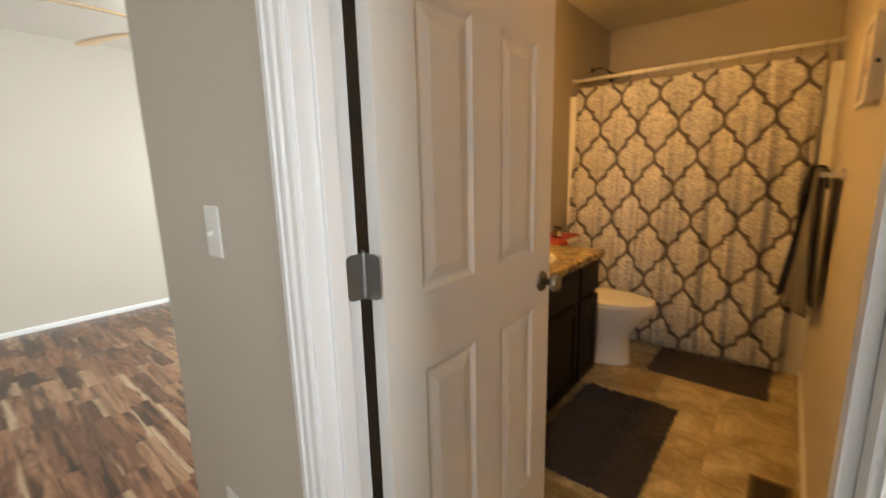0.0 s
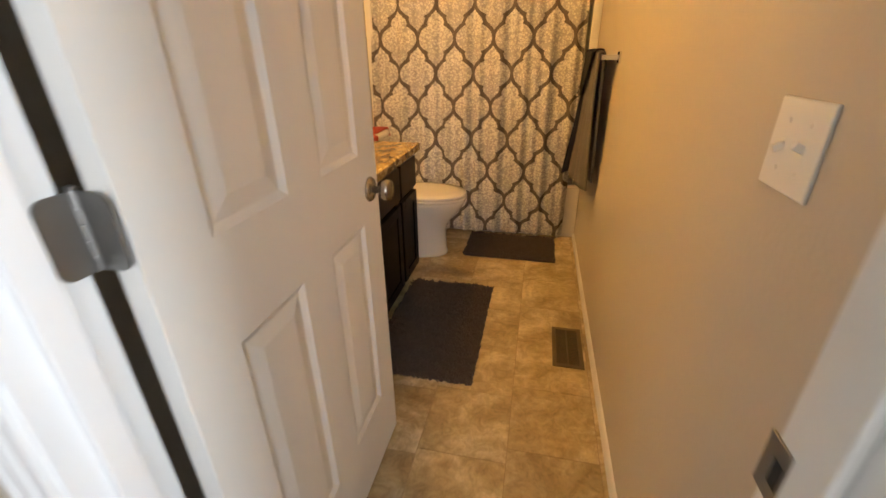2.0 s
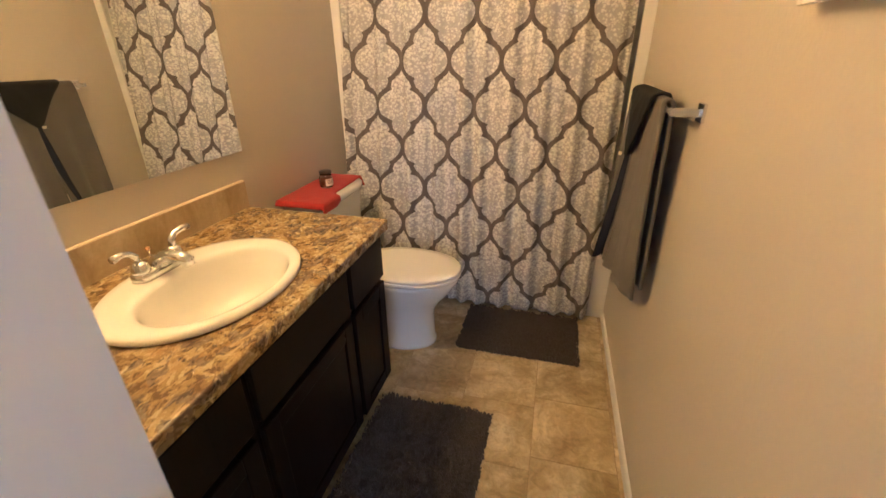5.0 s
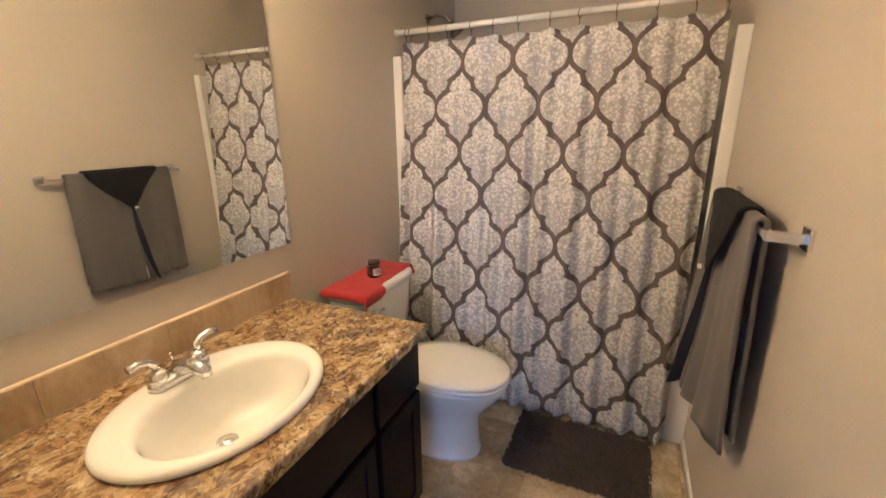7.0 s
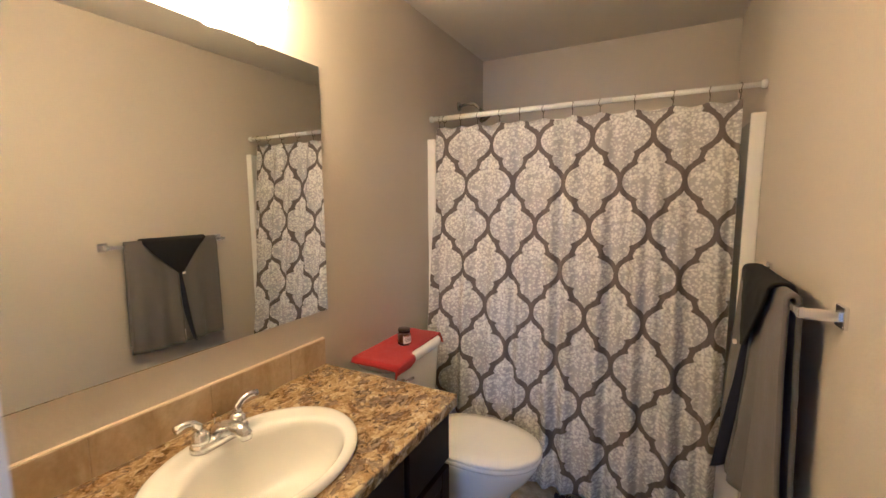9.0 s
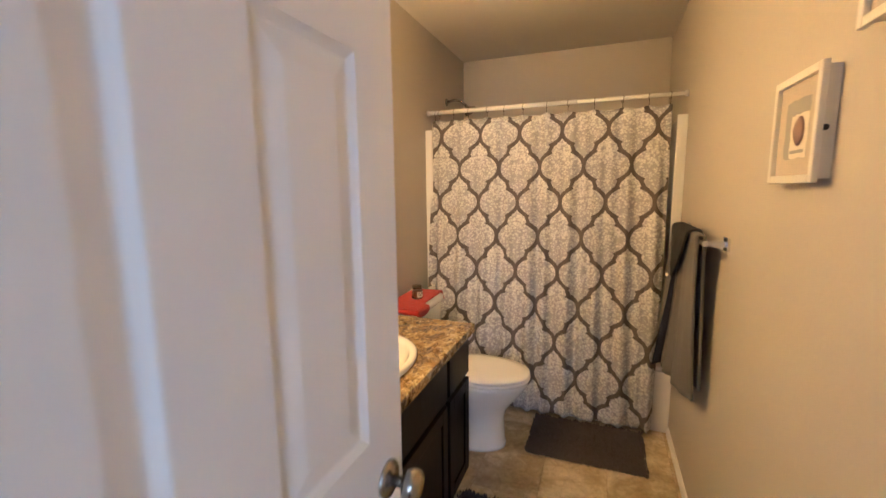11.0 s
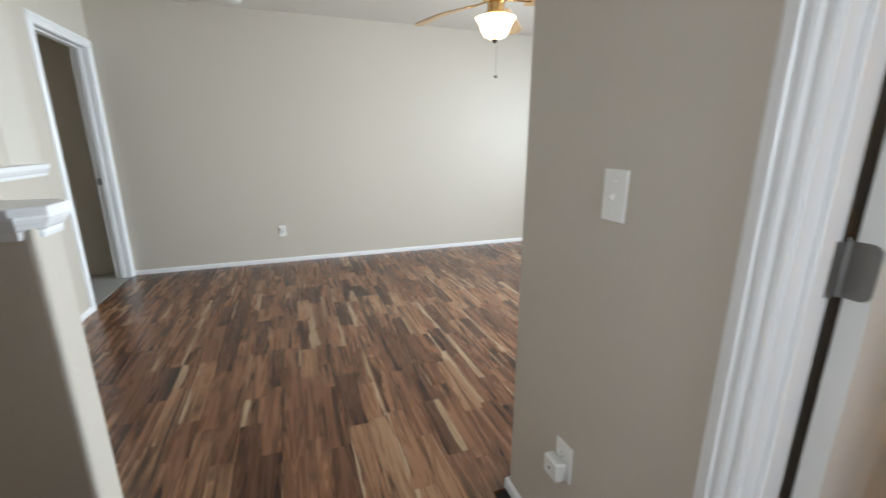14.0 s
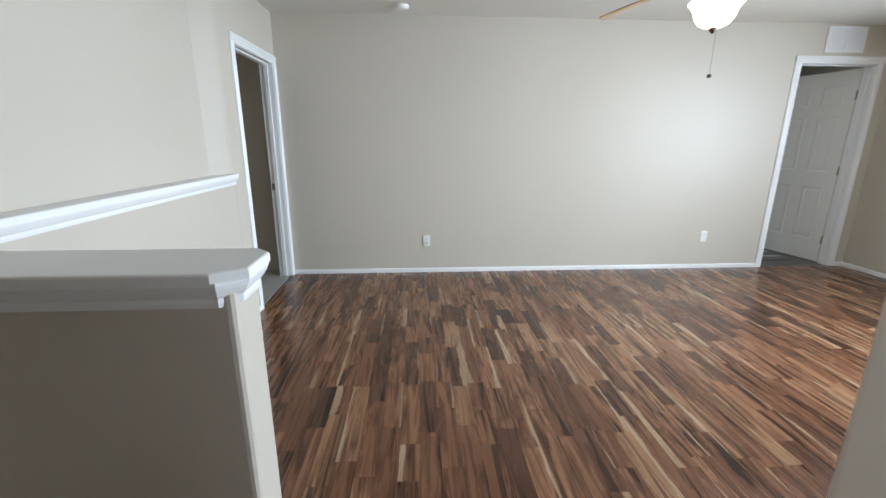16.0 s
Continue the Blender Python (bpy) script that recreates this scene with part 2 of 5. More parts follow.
def vinyl_tile():
    m = material("stone_look_vinyl", (0.4, 0.3, 0.2), 0.35)
    n = Nodes(m)
    pick = n.node("ObjectInfo").outputs["Random"]
    pos = n.node("NewGeometry").outputs["Position"]
    shift = n.node("CombineXYZ")
    n.link(n.math("MULTIPLY", pick, 23.0), shift.inputs[0])
    n.link(n.math("MULTIPLY", pick, 57.0), shift.inputs[1])
    add = n.node("VectorMath")
    n.link(pos, add.inputs[0])
    n.link(shift.outputs[0], add.inputs[1])
    cloud = n.noise(add.outputs[0], 4.2, 8, 0.66, 0.7)
    vein = n.noise(add.outputs[0], 22, 8, 0.72, 1.2)
    base = n.ramp(cloud, (0.28, (0.26, 0.196, 0.102)), (0.42, (0.37, 0.290, 0.165)), (0.52, (0.44, 0.355, 0.215)), (0.60, (0.54, 0.455, 0.30)), (0.74, (0.70, 0.62, 0.46)))
    v = n.ramp(vein, (0.40, (0.82, 0.8, 0.76)), (0.5, (1, 1, 1)), (0.66, (1.22, 1.22, 1.2)))
    tone = n.ramp(pick, (0.0, (0.86, 0.85, 0.83)), (1.0, (1.1, 1.1, 1.1)))
    n.colour(n.mix(1.0, n.mix(1.0, base, v, "MULTIPLY"), tone, "MULTIPLY"))
    n.rough(n.math("ADD", n.math("MULTIPLY", cloud, 0.25), 0.25))
    n.bump(vein, 0.1, 0.002)
    return m


VINYL = vinyl_tile()


def espresso():
    m = material("espresso_wood", (0.012, 0.007, 0.005), 0.38)
    m.node_tree.nodes["Principled BSDF"].inputs["Specular IOR Level"].default_value = 0.18
    n = Nodes(m)
    g = n.noise(n.coords((18, 18, 1.2)), 6, 4, 0.6, 0.6)
    n.colour(n.ramp(g, (0.3, (0.004, 0.0024, 0.002)), (0.7, (0.011, 0.006, 0.004))))
    n.rough(n.math("ADD", n.math("MULTIPLY", g, 0.2), 0.30))
    n.bump(g, 0.08, 0.002)
    return m


def granite_laminate():
    m = material("granite_look_laminate", (0.4, 0.28, 0.15), 0.28)
    n = Nodes(m)
    v = n.coords((1.0, 0.7, 1.0))

    def warped(src, scale, amount):
        warp = n.node("TexNoise", Scale=scale, Detail=4.0)
        n.link(src, warp.inputs["Vector"])
        addv = n.node("VectorMath")
        addv.operation = "MULTIPLY_ADD"
        n.link(warp.outputs["Color"], addv.inputs[0])
        addv.inputs[1].default_value = (amount, amount, amount)
        n.link(src, addv.inputs[2])
        return addv.outputs[0]

    def chips(src, scale):
        c = n.node("TexVoronoi", Scale=scale)
        n.link(src, c.inputs["Vector"])
        s = n.node("SeparateColor")
        n.link(c.outputs["Color"], s.inputs[0])
        return s.outputs[0]

    w = warped(warped(v, 6, 0.09), 48, 0.034)
    large, small = chips(w, 42), chips(w, 105)
    fine = n.noise(w, 150, 5, 0.65)
    drift = n.noise(v, 7, 3)
    tone = n.math("ADD", n.math("MULTIPLY", large, 0.50), n.math("MULTIPLY", small, 0.34))
    tone = n.math("ADD", tone, n.math("MULTIPLY", n.math("SUBTRACT", fine, 0.5), 0.60))
    gold = n.ramp(tone, (0.08, (0.11, 0.066, 0.028)), (0.20, (0.20, 0.128, 0.052)), (0.32, (0.29, 0.200, 0.084)), (0.46, (0.36, 0.262, 0.120)), (0.64, (0.46, 0.365, 0.200)), (0.90, (0.57, 0.49, 0.33)))
    # rust drifts, mauve-grey flakes and near-black flecks
    rust = n.ramp(n.math("ADD", n.noise(w, 13, 4, 0.6), n.math("MULTIPLY", n.math("SUBTRACT", small, 0.5), 0.16)), (0.56, (0, 0, 0)), (0.66, (1, 1, 1)))
    col = n.mix(n.math("MULTIPLY", rust, 0.30), gold, (0.27, 0.135, 0.048))
    grey = n.math("ADD", n.math("ADD", n.noise(w, 24, 4, 0.62), n.math("MULTIPLY", n.math("SUBTRACT", drift, 0.5), 0.45)), n.math("MULTIPLY", n.math("SUBTRACT", large, 0.5), 0.20))
    col = n.mix(n.math("MULTIPLY", n.ramp(grey, (0.555, (0, 0, 0)), (0.59, (1, 1, 1))), 0.82), col, n.mix(small, (0.075, 0.050, 0.036), (0.18, 0.130, 0.088)))
    speck = n.math("ADD", n.noise(w, 62, 3, 0.6), n.math("MULTIPLY", n.math("SUBTRACT", drift, 0.5), 0.30))
    col = n.mix(n.math("MULTIPLY", n.ramp(speck, (0.605, (0, 0, 0)), (0.65, (1, 1, 1))), 0.85), col, (0.050, 0.033, 0.024))
    n.colour(col)
    n.rough(n.math("ADD", n.math("MULTIPLY", fine, 0.12), 0.2))
    return m


def travertine():
    m = material("beige_splash_tile", (0.55, 0.40, 0.24), 0.3)
    n = Nodes(m)
    pick = n.node("ObjectInfo").outputs["Random"]
    a = n.noise(n.coords((1, 1, 0.35)), 9, 5, 0.6, 0.8)
    fine = n.noise(n.coords(), 60, 4, 0.65, 0.4)
    c = n.ramp(a, (0.32, (0.33, 0.240, 0.132)), (0.46, (0.42, 0.318, 0.190)), (0.58, (0.49, 0.385, 0.245)), (0.72, (0.57, 0.47, 0.33)))
    c = n.mix(1.0, c, n.ramp(fine, (0.3, (0.90, 0.89, 0.87)), (0.7, (1.06, 1.06, 1.06))), "MULTIPLY")
    n.colour(n.mix(1.0, c, n.ramp(pick, (0, (0.88, 0.87, 0.85)), (1, (1.10, 1.10, 1.10))), "MULTIPLY"))
    n.bump(a, 0.05, 0.003)
    return m


def cloth(name, colour, scale=420, rough=0.95, relief=0.6, sheen=0.12):
    m = material(name, colour, rough)
    n = Nodes(m)
    m.node_tree.nodes["Principled BSDF"].inputs["Sheen Weight"].default_value = sheen
    v = n.coords()
    fine, big = n.noise(v, scale, 2), n.noise(v, 9, 4)
    c = n.mix(n.math("MULTIPLY", fine, 0.9), tuple(x * 0.62 for x in colour), tuple(min(1, x * 1.3) for x in colour))
    n.colour(n.mix(n.math("MULTIPLY", big, 0.5), c, tuple(x * 0.7 for x in colour)))
    n.bump(fine, relief, 0.003)
    return m


def trellis():
    """Curtain print: ogee lattice in dark taupe over a pale damask. UV is in metres on the hung cloth."""
    m = material("trellis_print_cloth", (0.6, 0.57, 0.52), 0.85)
    n = Nodes(m)
    uv = n.node("TexCoord").outputs["UV"]
    sep = n.node("SeparateXYZ")
    n.link(uv, sep.inputs[0])
    wob = n.noise(uv, 7, 2)
    width, tall = 0.2545, 0.4245
    u = n.math("ADD", n.math("DIVIDE", n.math("SUBTRACT", sep.outputs[0], -0.521), width), n.math("MULTIPLY", n.math("SUBTRACT", wob, 0.5), 0.06))
    v = n.math("DIVIDE", n.math("SUBTRACT", sep.outputs[1], 1.752), tall)
    fu = n.math("ABSOLUTE", n.math("SUBTRACT", n.math("FRACT", n.math("ADD", u, 20.5)), 0.5))
    fv = n.math("ABSOLUTE", n.math("SUBTRACT", n.math("FRACT", n.math("ADD", v, 20.5)), 0.5))

    def curve(x, pts):
        c = n.node("FloatCurve")
        cv = c.mapping.curves[0]
        cv.points[0].location, cv.points[1].location = pts[0], pts[-1]
        for p in pts[1:-1]:
            cv.points.new(*p)
        c.mapping.update()
        n.link(x, c.inputs["Value"])
        return c.outputs[0]

    two = n.math("MULTIPLY", fv, 2.0)
    edge = n.math("MULTIPLY", curve(two, [(0, 1), (0.10, 0.975), (0.20, 0.90), (0.29, 0.77), (0.365, 0.60), (0.40, 0.565), (0.5, 0.5), (0.60, 0.435), (0.635, 0.40), (0.71, 0.23), (0.80, 0.10), (0.90, 0.025), (1, 0)]), 0.5)
    slim = curve(two, [(0, 1), (0.12, 0.95), (0.24, 0.72), (0.34, 0.58), (0.40, 0.86), (0.5, 0.93), (0.60, 0.86), (0.66, 0.58), (0.76, 0.72), (0.88, 0.95), (1, 1)])
    d = n.math("MULTIPLY", n.math("MULTIPLY", n.math("ABSOLUTE", n.math("SUBTRACT", fu, edge)), width), slim)
    barb = n.math("MULTIPLY", n.math("SUBTRACT", 1.0, n.math("MULTIPLY", n.math("ABSOLUTE", n.math("SUBTRACT", n.math("ABSOLUTE", n.math("SUBTRACT", two, 0.5)), 0.115)), 22.0), clamp=True), 0.007)
    edge_mask = n.math("SUBTRACT", 1.0, n.math("DIVIDE", n.math("SUBTRACT", n.math("SUBTRACT", d, 0.0098), barb), 0.0018), clamp=True)
    # damask
    sprig = n.node("TexVoronoi", Scale=78.0)
    sprig.distance = "EUCLIDEAN"
    warp = n.node("TexNoise", Scale=55.0, Detail=3.0)
    n.link(uv, warp.inputs["Vector"])
    addv = n.node("VectorMath")
    addv.operation = "MULTIPLY_ADD"
    n.link(warp.outputs["Color"], addv.inputs[0])
    addv.inputs[1].default_value = (0.016, 0.016, 0.0)
    n.link(uv, addv.inputs[2])
    n.link(addv.outputs[0], sprig.inputs["Vector"])
    petals = n.noise(addv.outputs[0], 150, 3, 0.62)
    leaf = n.math("SUBTRACT", n.math("ADD", petals, 0.36), sprig.outputs["Distance"])
    # the sprigs fill each ogee's heart; a plain grey margin runs inside its foot
    inside = n.math("SUBTRACT", edge, fu)
    heart = n.noise(uv, 11, 3)
    dense = n.math("ADD", leaf, n.math("MULTIPLY", n.math("SUBTRACT", heart, 0.5), 0.45))
    own = n.math("LESS_THAN", fu, edge)
    va, vb = (n.math("SUBTRACT", n.math("FRACT", n.math("ADD", v, k)), 0.5) for k in (20.5, 20.0))
    rise = n.math("ADD", vb, n.math("MULTIPLY", own, n.math("SUBTRACT", va, vb)))
    dense = n.math("ADD", dense, n.math("MULTIPLY", rise, 0.55))
    pale = n.ramp(dense, (0.18, (0.40, 0.39, 0.405)), (0.34, (0.49, 0.48, 0.485)), (0.44, (0.58, 0.57, 0.555)), (0.56, (0.66, 0.645, 0.62)), (0.80, (0.75, 0.735, 0.70)))
    n.colour(n.mix(edge_mask, pale, n.mix(petals, (0.085, 0.071, 0.068), (0.15, 0.128, 0.120))))
    weave = n.noise(uv, 500, 2)
    n.bump(weave, 0.15, 0.001)
    return m


ESPRESSO, GRANITE, SPLASH, TRELLIS = espresso(), granite_laminate(), travertine(), trellis()
GREY_TOWEL = cloth("grey_towel_terry", (0.150, 0.138, 0.130))
BLACK_TOWEL = cloth("black_towel_terry", (0.007, 0.007, 0.009), sheen=0.0)
NAVY_TOWEL = cloth("navy_towel_trim", (0.010, 0.013, 0.032), sheen=0.0)
RED_TOWEL = cloth("red_towel_terry", (0.42, 0.022, 0.018))
SHAG = cloth("grey_shag_pile", (0.078, 0.060, 0.052), 70, 1.0, 1.0)
GROUT = material("splash_caulk", (0.70, 0.58, 0.40), 0.5)
SEAM = material("vinyl_seam", (0.30, 0.21, 0.12), 0.6)
AMBER = material("amber_candle_wax", (0.30, 0.115, 0.055), 0.3)
GLASS = material("clear_jar_glass", (0.95, 0.95, 0.93), 0.02)
GLASS.node_tree.nodes["Principled BSDF"].inputs["Transmission Weight"].default_value = 1.0
PAPER = material("printed_paper", (0.72, 0.66, 0.56), 0.7)
INK = material("brown_print_ink", (0.13, 0.08, 0.06), 0.7)
GREYPRINT = material("grey_print_panel", (0.33, 0.32, 0.30), 0.7)
SHELLPRINT = material("pale_shell_print", (0.30, 0.19, 0.155), 0.7)
MAT = cloth("linen_mat_board", (0.60, 0.52, 0.42), 300, 0.9, 0.2)
FRAMEWHITE = gloss_paint("cream_frame_paint", (0.76, 0.72, 0.64), 0.4)
VENTMETAL = material("brown_vent_enamel", (0.135, 0.098, 0.058), 0.4, 0.2)
BRASS = material("brushed_gold_brass", (0.62, 0.42, 0.20), 0.25, 1.0)
BLADE = material("fan_blade_maple", (0.52, 0.34, 0.18), 0.4)
BRONZE = material("pull_bronze", (0.10, 0.08, 0.06), 0.4, 0.8)


def lit(name, colour, strength):
    m = material(name, (0.9, 0.88, 0.84), 0.4)
    b = m.node_tree.nodes["Principled BSDF"]
    b.inputs["Emission Color"].default_value = (*colour, 1)
    b.inputs["Emission Strength"].default_value = strength
    return m


FAN_GLASS = lit("lit_alabaster_glass", (1.0, 0.78, 0.50), 5.0)
VANITY_GLASS = lit("lit_vanity_glass", (1.0, 0.575, 0.195), 66.0)


# ---- the setting ----
LOFT_X, LOFT_S, LOFT_N = -5.025, -1.315, 4.71
HALL_Y, BATH_Y = 0.860, 0.968
BATH_W, BATH_E, BATH_N = -1.52, 0.0, 4.49
CORNER = -1.535
TOP = 2.44
JAMB_L, JAMB_R, HEAD = -0.778, -0.098, 2.045


def upright(e):
    a, b = e.verts
    return abs(a.co.x - b.co.x) < 1e-6 and abs(a.co.y - b.co.y) < 1e-6


bm = box(-8.2, 1.6, -3.2, 6.5, -0.30, -0.012)
structure("floor", bm, DARK, "subfloor under the laminate and vinyl", "floor")

# wall between hall and bathroom, round the door's opening
bm = box(CORNER, JAMB_L - 0.018, HALL_Y, BATH_Y, 0, TOP, 0.018, 4, lambda e: upright(e) and e.verts[0].co.x < -1.5 and e.verts[0].co.y < 0.9)
add_box(bm, JAMB_R + 0.018, 1.2, HALL_Y, BATH_Y, 0, TOP)
add_box(bm, JAMB_L - 0.018, JAMB_R + 0.018, HALL_Y, BATH_Y, HEAD + 0.018, TOP)
structure("wall_hall_north", bm, PAINT, "greige painted wall with a rounded corner and a doorway", "wall")
structure("wall_bathroom_west", box(-1.622, BATH_W, BATH_Y + 0.012, LOFT_N, 0, TOP), PAINT, "greige painted bathroom wall behind the mirror", "wall")
structure("wall_bathroom_east", box(BATH_E, 0.115, BATH_Y, BATH_N + 0.12, 0, TOP), PAINT, "greige painted bathroom wall with the towel bar", "wall")
structure("wall_bathroom_north", box(BATH_W, BATH_E, BATH_N, BATH_N + 0.12, 0, TOP), PAINT, "greige painted wall above the tub", "wall")

# loft: far wall with a doorway
FD0, FD1, FDH = 3.752, 4.535, 2.083
bm = box(LOFT_X - 0.12, LOFT_X, LOFT_S - 0.12, FD0 - 0.018, 0, TOP)
add_box(bm, LOFT_X - 0.12, LOFT_X, FD1 + 0.018, LOFT_N + 0.12, 0, TOP)
add_box(bm, LOFT_X - 0.12, LOFT_X, FD0 - 0.018, FD1 + 0.018, FDH + 0.018, TOP)
structure("wall_loft_west", bm, PAINT, "long greige painted wall of the loft", "wall")
# loft: south wall with a doorway and a ledge
SD0, SD1, SDH = -4.960, -4.137, 2.004
NICHE_X, NICHE_Y = -3.88, -1.40
bm = box(SD1 + 0.018, NICHE_X, NICHE_Y, LOFT_S, 0, TOP)
# end splay is added: turned to the window's light so no dark band shows
for v in bm.verts:
    if v.co.x > -4 and v.co.y < -1.36:
        v.co.x += 0.16
bmesh.ops.bevel(bm, geom=[e for e in bm.edges if upright(e) and e.verts[0].co.x > -4 and e.verts[0].co.y > -1.36], offset=0.03, segments=5, profile=0.5, affect="EDGES")
add_box(bm, NICHE_X, 1.2, NICHE_Y, LOFT_S, 0, 1.095)
add_box(bm, SD1 + 0.018, -0.25, NICHE_Y - 0.12, NICHE_Y, 0, TOP)
# opening of the unseen window that is added for the south lamp
add_box(bm, 1.15, 1.2, NICHE_Y - 0.12, NICHE_Y, 0, TOP)
add_box(bm, -0.25, 1.15, NICHE_Y - 0.12, NICHE_Y, 0, 1.17)
add_box(bm, -0.25, 1.15, NICHE_Y - 0.12, NICHE_Y, 2.20, TOP)
add_box(bm, LOFT_X, SD0 - 0.018, LOFT_S - 0.12, LOFT_S, 0, TOP)
add_box(bm, SD0 - 0.018, SD1 + 0.018, LOFT_S - 0.12, LOFT_S, SDH + 0.018, TOP)
structure("wall_loft_south", bm, PAINT, "greige painted wall with a doorway and a white ledge", "wall")
# loft: north wall with a window
WX0, WX1, WZ0, WZ1 = -3.36, -1.74, 0.9, 2.1
bm = box(LOFT_X, WX0, LOFT_N, LOFT_N + 0.14, 0, TOP)
add_box(bm, WX1, -1.622, LOFT_N, LOFT_N + 0.14, 0, TOP)
add_box(bm, WX0, WX1, LOFT_N, LOFT_N + 0.14, 0, WZ0)
add_box(bm, WX0, WX1, LOFT_N, LOFT_N + 0.14, WZ1, TOP)
structure("wall_loft_north", bm, PAINT, "greige painted loft wall with a window", "wall")
bm = box(1.2, 1.32, NICHE_Y - 0.12, 0.22, 0, TOP)
add_box(bm, 1.2, 1.32, 0.80, BATH_Y, 0, TOP)
add_box(bm, 1.2, 1.32, 0.22, 0.80, 0, 0.95)
add_box(bm, 1.2, 1.32, 0.22, 0.80, 2.1, TOP)
structure("wall_hall_east", bm, PAINT, "greige painted end wall of the hall with a narrow window", "wall")
# closet wall behind the open bathroom door
structure("wall_bathroom_closet", box(BATH_W, -0.858, BATH_Y, 1.715, 0, TOP), PAINT, "greige painted closet wall behind the open door", "wall")

structure("ceiling", box(-8.2, 1.6, -3.2, 6.5, TOP, TOP + 0.12), CEILING, "textured off-white ceiling", "ceiling")

# rooms beyond the doorways, with added window openings that stay out of view
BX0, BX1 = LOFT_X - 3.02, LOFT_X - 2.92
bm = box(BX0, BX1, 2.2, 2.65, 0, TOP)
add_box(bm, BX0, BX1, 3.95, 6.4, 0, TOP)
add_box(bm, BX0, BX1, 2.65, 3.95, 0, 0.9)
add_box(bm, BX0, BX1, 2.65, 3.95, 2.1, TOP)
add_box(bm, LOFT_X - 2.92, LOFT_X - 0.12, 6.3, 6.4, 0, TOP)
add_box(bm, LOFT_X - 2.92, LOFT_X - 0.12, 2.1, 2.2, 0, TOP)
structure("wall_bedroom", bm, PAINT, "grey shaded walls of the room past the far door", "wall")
bm = box(LOFT_X - 0.12, -3.2, -2.9, -2.8, 0, TOP)
add_box(bm, LOFT_X - 0.22, LOFT_X - 0.12, -2.9, -2.48, 0, TOP)
add_box(bm, LOFT_X - 0.22, LOFT_X - 0.12, -1.92, LOFT_S - 0.12, 0, TOP)
add_box(bm, LOFT_X - 0.22, LOFT_X - 0.12, -2.48, -1.92, 0, 1.0)
add_box(bm, LOFT_X - 0.22, LOFT_X - 0.12, -2.48, -1.92, 2.0, TOP)
add_box(bm, -3.3, -3.2, -2.8, NICHE_Y - 0.12, 0, TOP)
structure("wall_south_room", bm, PAINT, "shaded greige walls of the room past the open doorway", "wall")

# knee wall
KX0, KX1, KY = -1.742, -1.614, -0.380
structure("knee_wall", box(KX0, KX1, LOFT_S, KY, 0, 1.095, 0.016, 3, lambda e: upright(e) and e.verts[0].co.y > -0.5), PAINT, "greige painted knee wall with rounded corners", "wall")

# ---- trim ----
CASING = [(a, b * 1.14) for a, b in ((0, 0), (0, 0.058), (0.010, 0.058), (0.013, 0.053), (0.013, 0.047), (0.016, 0.044), (0.017, 0.036), (0.012, 0.033), (0.012, 0.028), (0.015, 0.024), (0.014, 0.018), (0.010, 0.013), (0.009, 0.009), (0.011, 0.006), (0.010, 0))]


def casing(name, x_axis, out, origin, width0, width1, height, label, foot=0.0):
    """Moulded casing round a doorway: two legs and a head, mitred by overlap."""
    o, a = Vector(origin), Vector(x_axis)
    top = thing(name, 0, 0, 0, label, "door trim")
    top["kind"] = "structure"
    for nm, start, sign in (("casing_leg", width0 - 0.005, -1), ("casing_leg", width1 + 0.005, 1)):
        base = o + a * start
        part(nm, extrude_profile(CASING, base + Vector((0, 0, foot)), base + Vector((0, 0, height + 0.005)), out, a * sign), TRIM, top)
    part("casing_head", extrude_profile(CASING, o + a * (width0 - 0.0713) + Vector((0, 0, height + 0.005)), o + a * (width1 + 0.0713) + Vector((0, 0, height + 0.005)), out, (0, 0, 1)), TRIM, top)
    return top


def door_jamb(name, x_axis, depth_axis, origin, w0, w1, height, depth, label, stop0, stop1):
    """Jamb lining: two sides, a head and the stops."""
    o, a, d = Vector(origin), Vector(x_axis), Vector(depth_axis)
    top = thing(name, 0, 0, 0, label, "door trim")
    top["kind"] = "structure"

    def slab(nm, s0, s1, d0, d1, z0, z1):
        p, q = o + a * s0 + d * d0, o + a * s1 + d * d1
        part(nm, box(min(p.x, q.x), max(p.x, q.x), min(p.y, q.y), max(p.y, q.y), z0, z1, 0.0015), TRIM, top)

    slab("side_jamb", w0 - 0.018, w0, 0.0, depth, 0, height)
    slab("side_jamb", w1, w1 + 0.018, 0.0, depth, 0, height)
    slab("head_jamb", w0 - 0.018, w1 + 0.018, 0.0, depth, height, height + 0.018)
    slab("door_stop", w0, w0 + 0.011, stop0, stop1, 0, height - 0.011)
    slab("door_stop", w1 - 0.011, w1, stop0, stop1, 0, height - 0.011)
    slab("door_stop", w0, w1, stop0, stop1, height - 0.011, height)
    return top


X, Y = (1, 0, 0), (0, 1, 0)
casing("bathroom_door_casing", X, (0, -1, 0), (0, HALL_Y, 0), JAMB_L, JAMB_R, HEAD, "white moulded casing round the bathroom doorway")
door_jamb("bathroom_door_jamb", X, Y, (0, HALL_Y, 0), JAMB_L, JAMB_R, HEAD, BATH_Y - HALL_Y, "white painted jamb with door stops", 0.036, 0.072)
casing("far_door_casing", Y, (1, 0, 0), (LOFT_X, 0, 0), FD0, FD1, FDH, "white moulded casing round the far doorway")
door_jamb("far_door_jamb", Y, (-1, 0, 0), (LOFT_X, 0, 0), FD0, FD1, FDH, 0.12, "white painted jamb of the far doorway", 0.04, 0.075)
casing("south_door_casing", X, (0, 1, 0), (0, LOFT_S, 0), SD0, SD1, SDH, "white moulded casing round the open doorway")
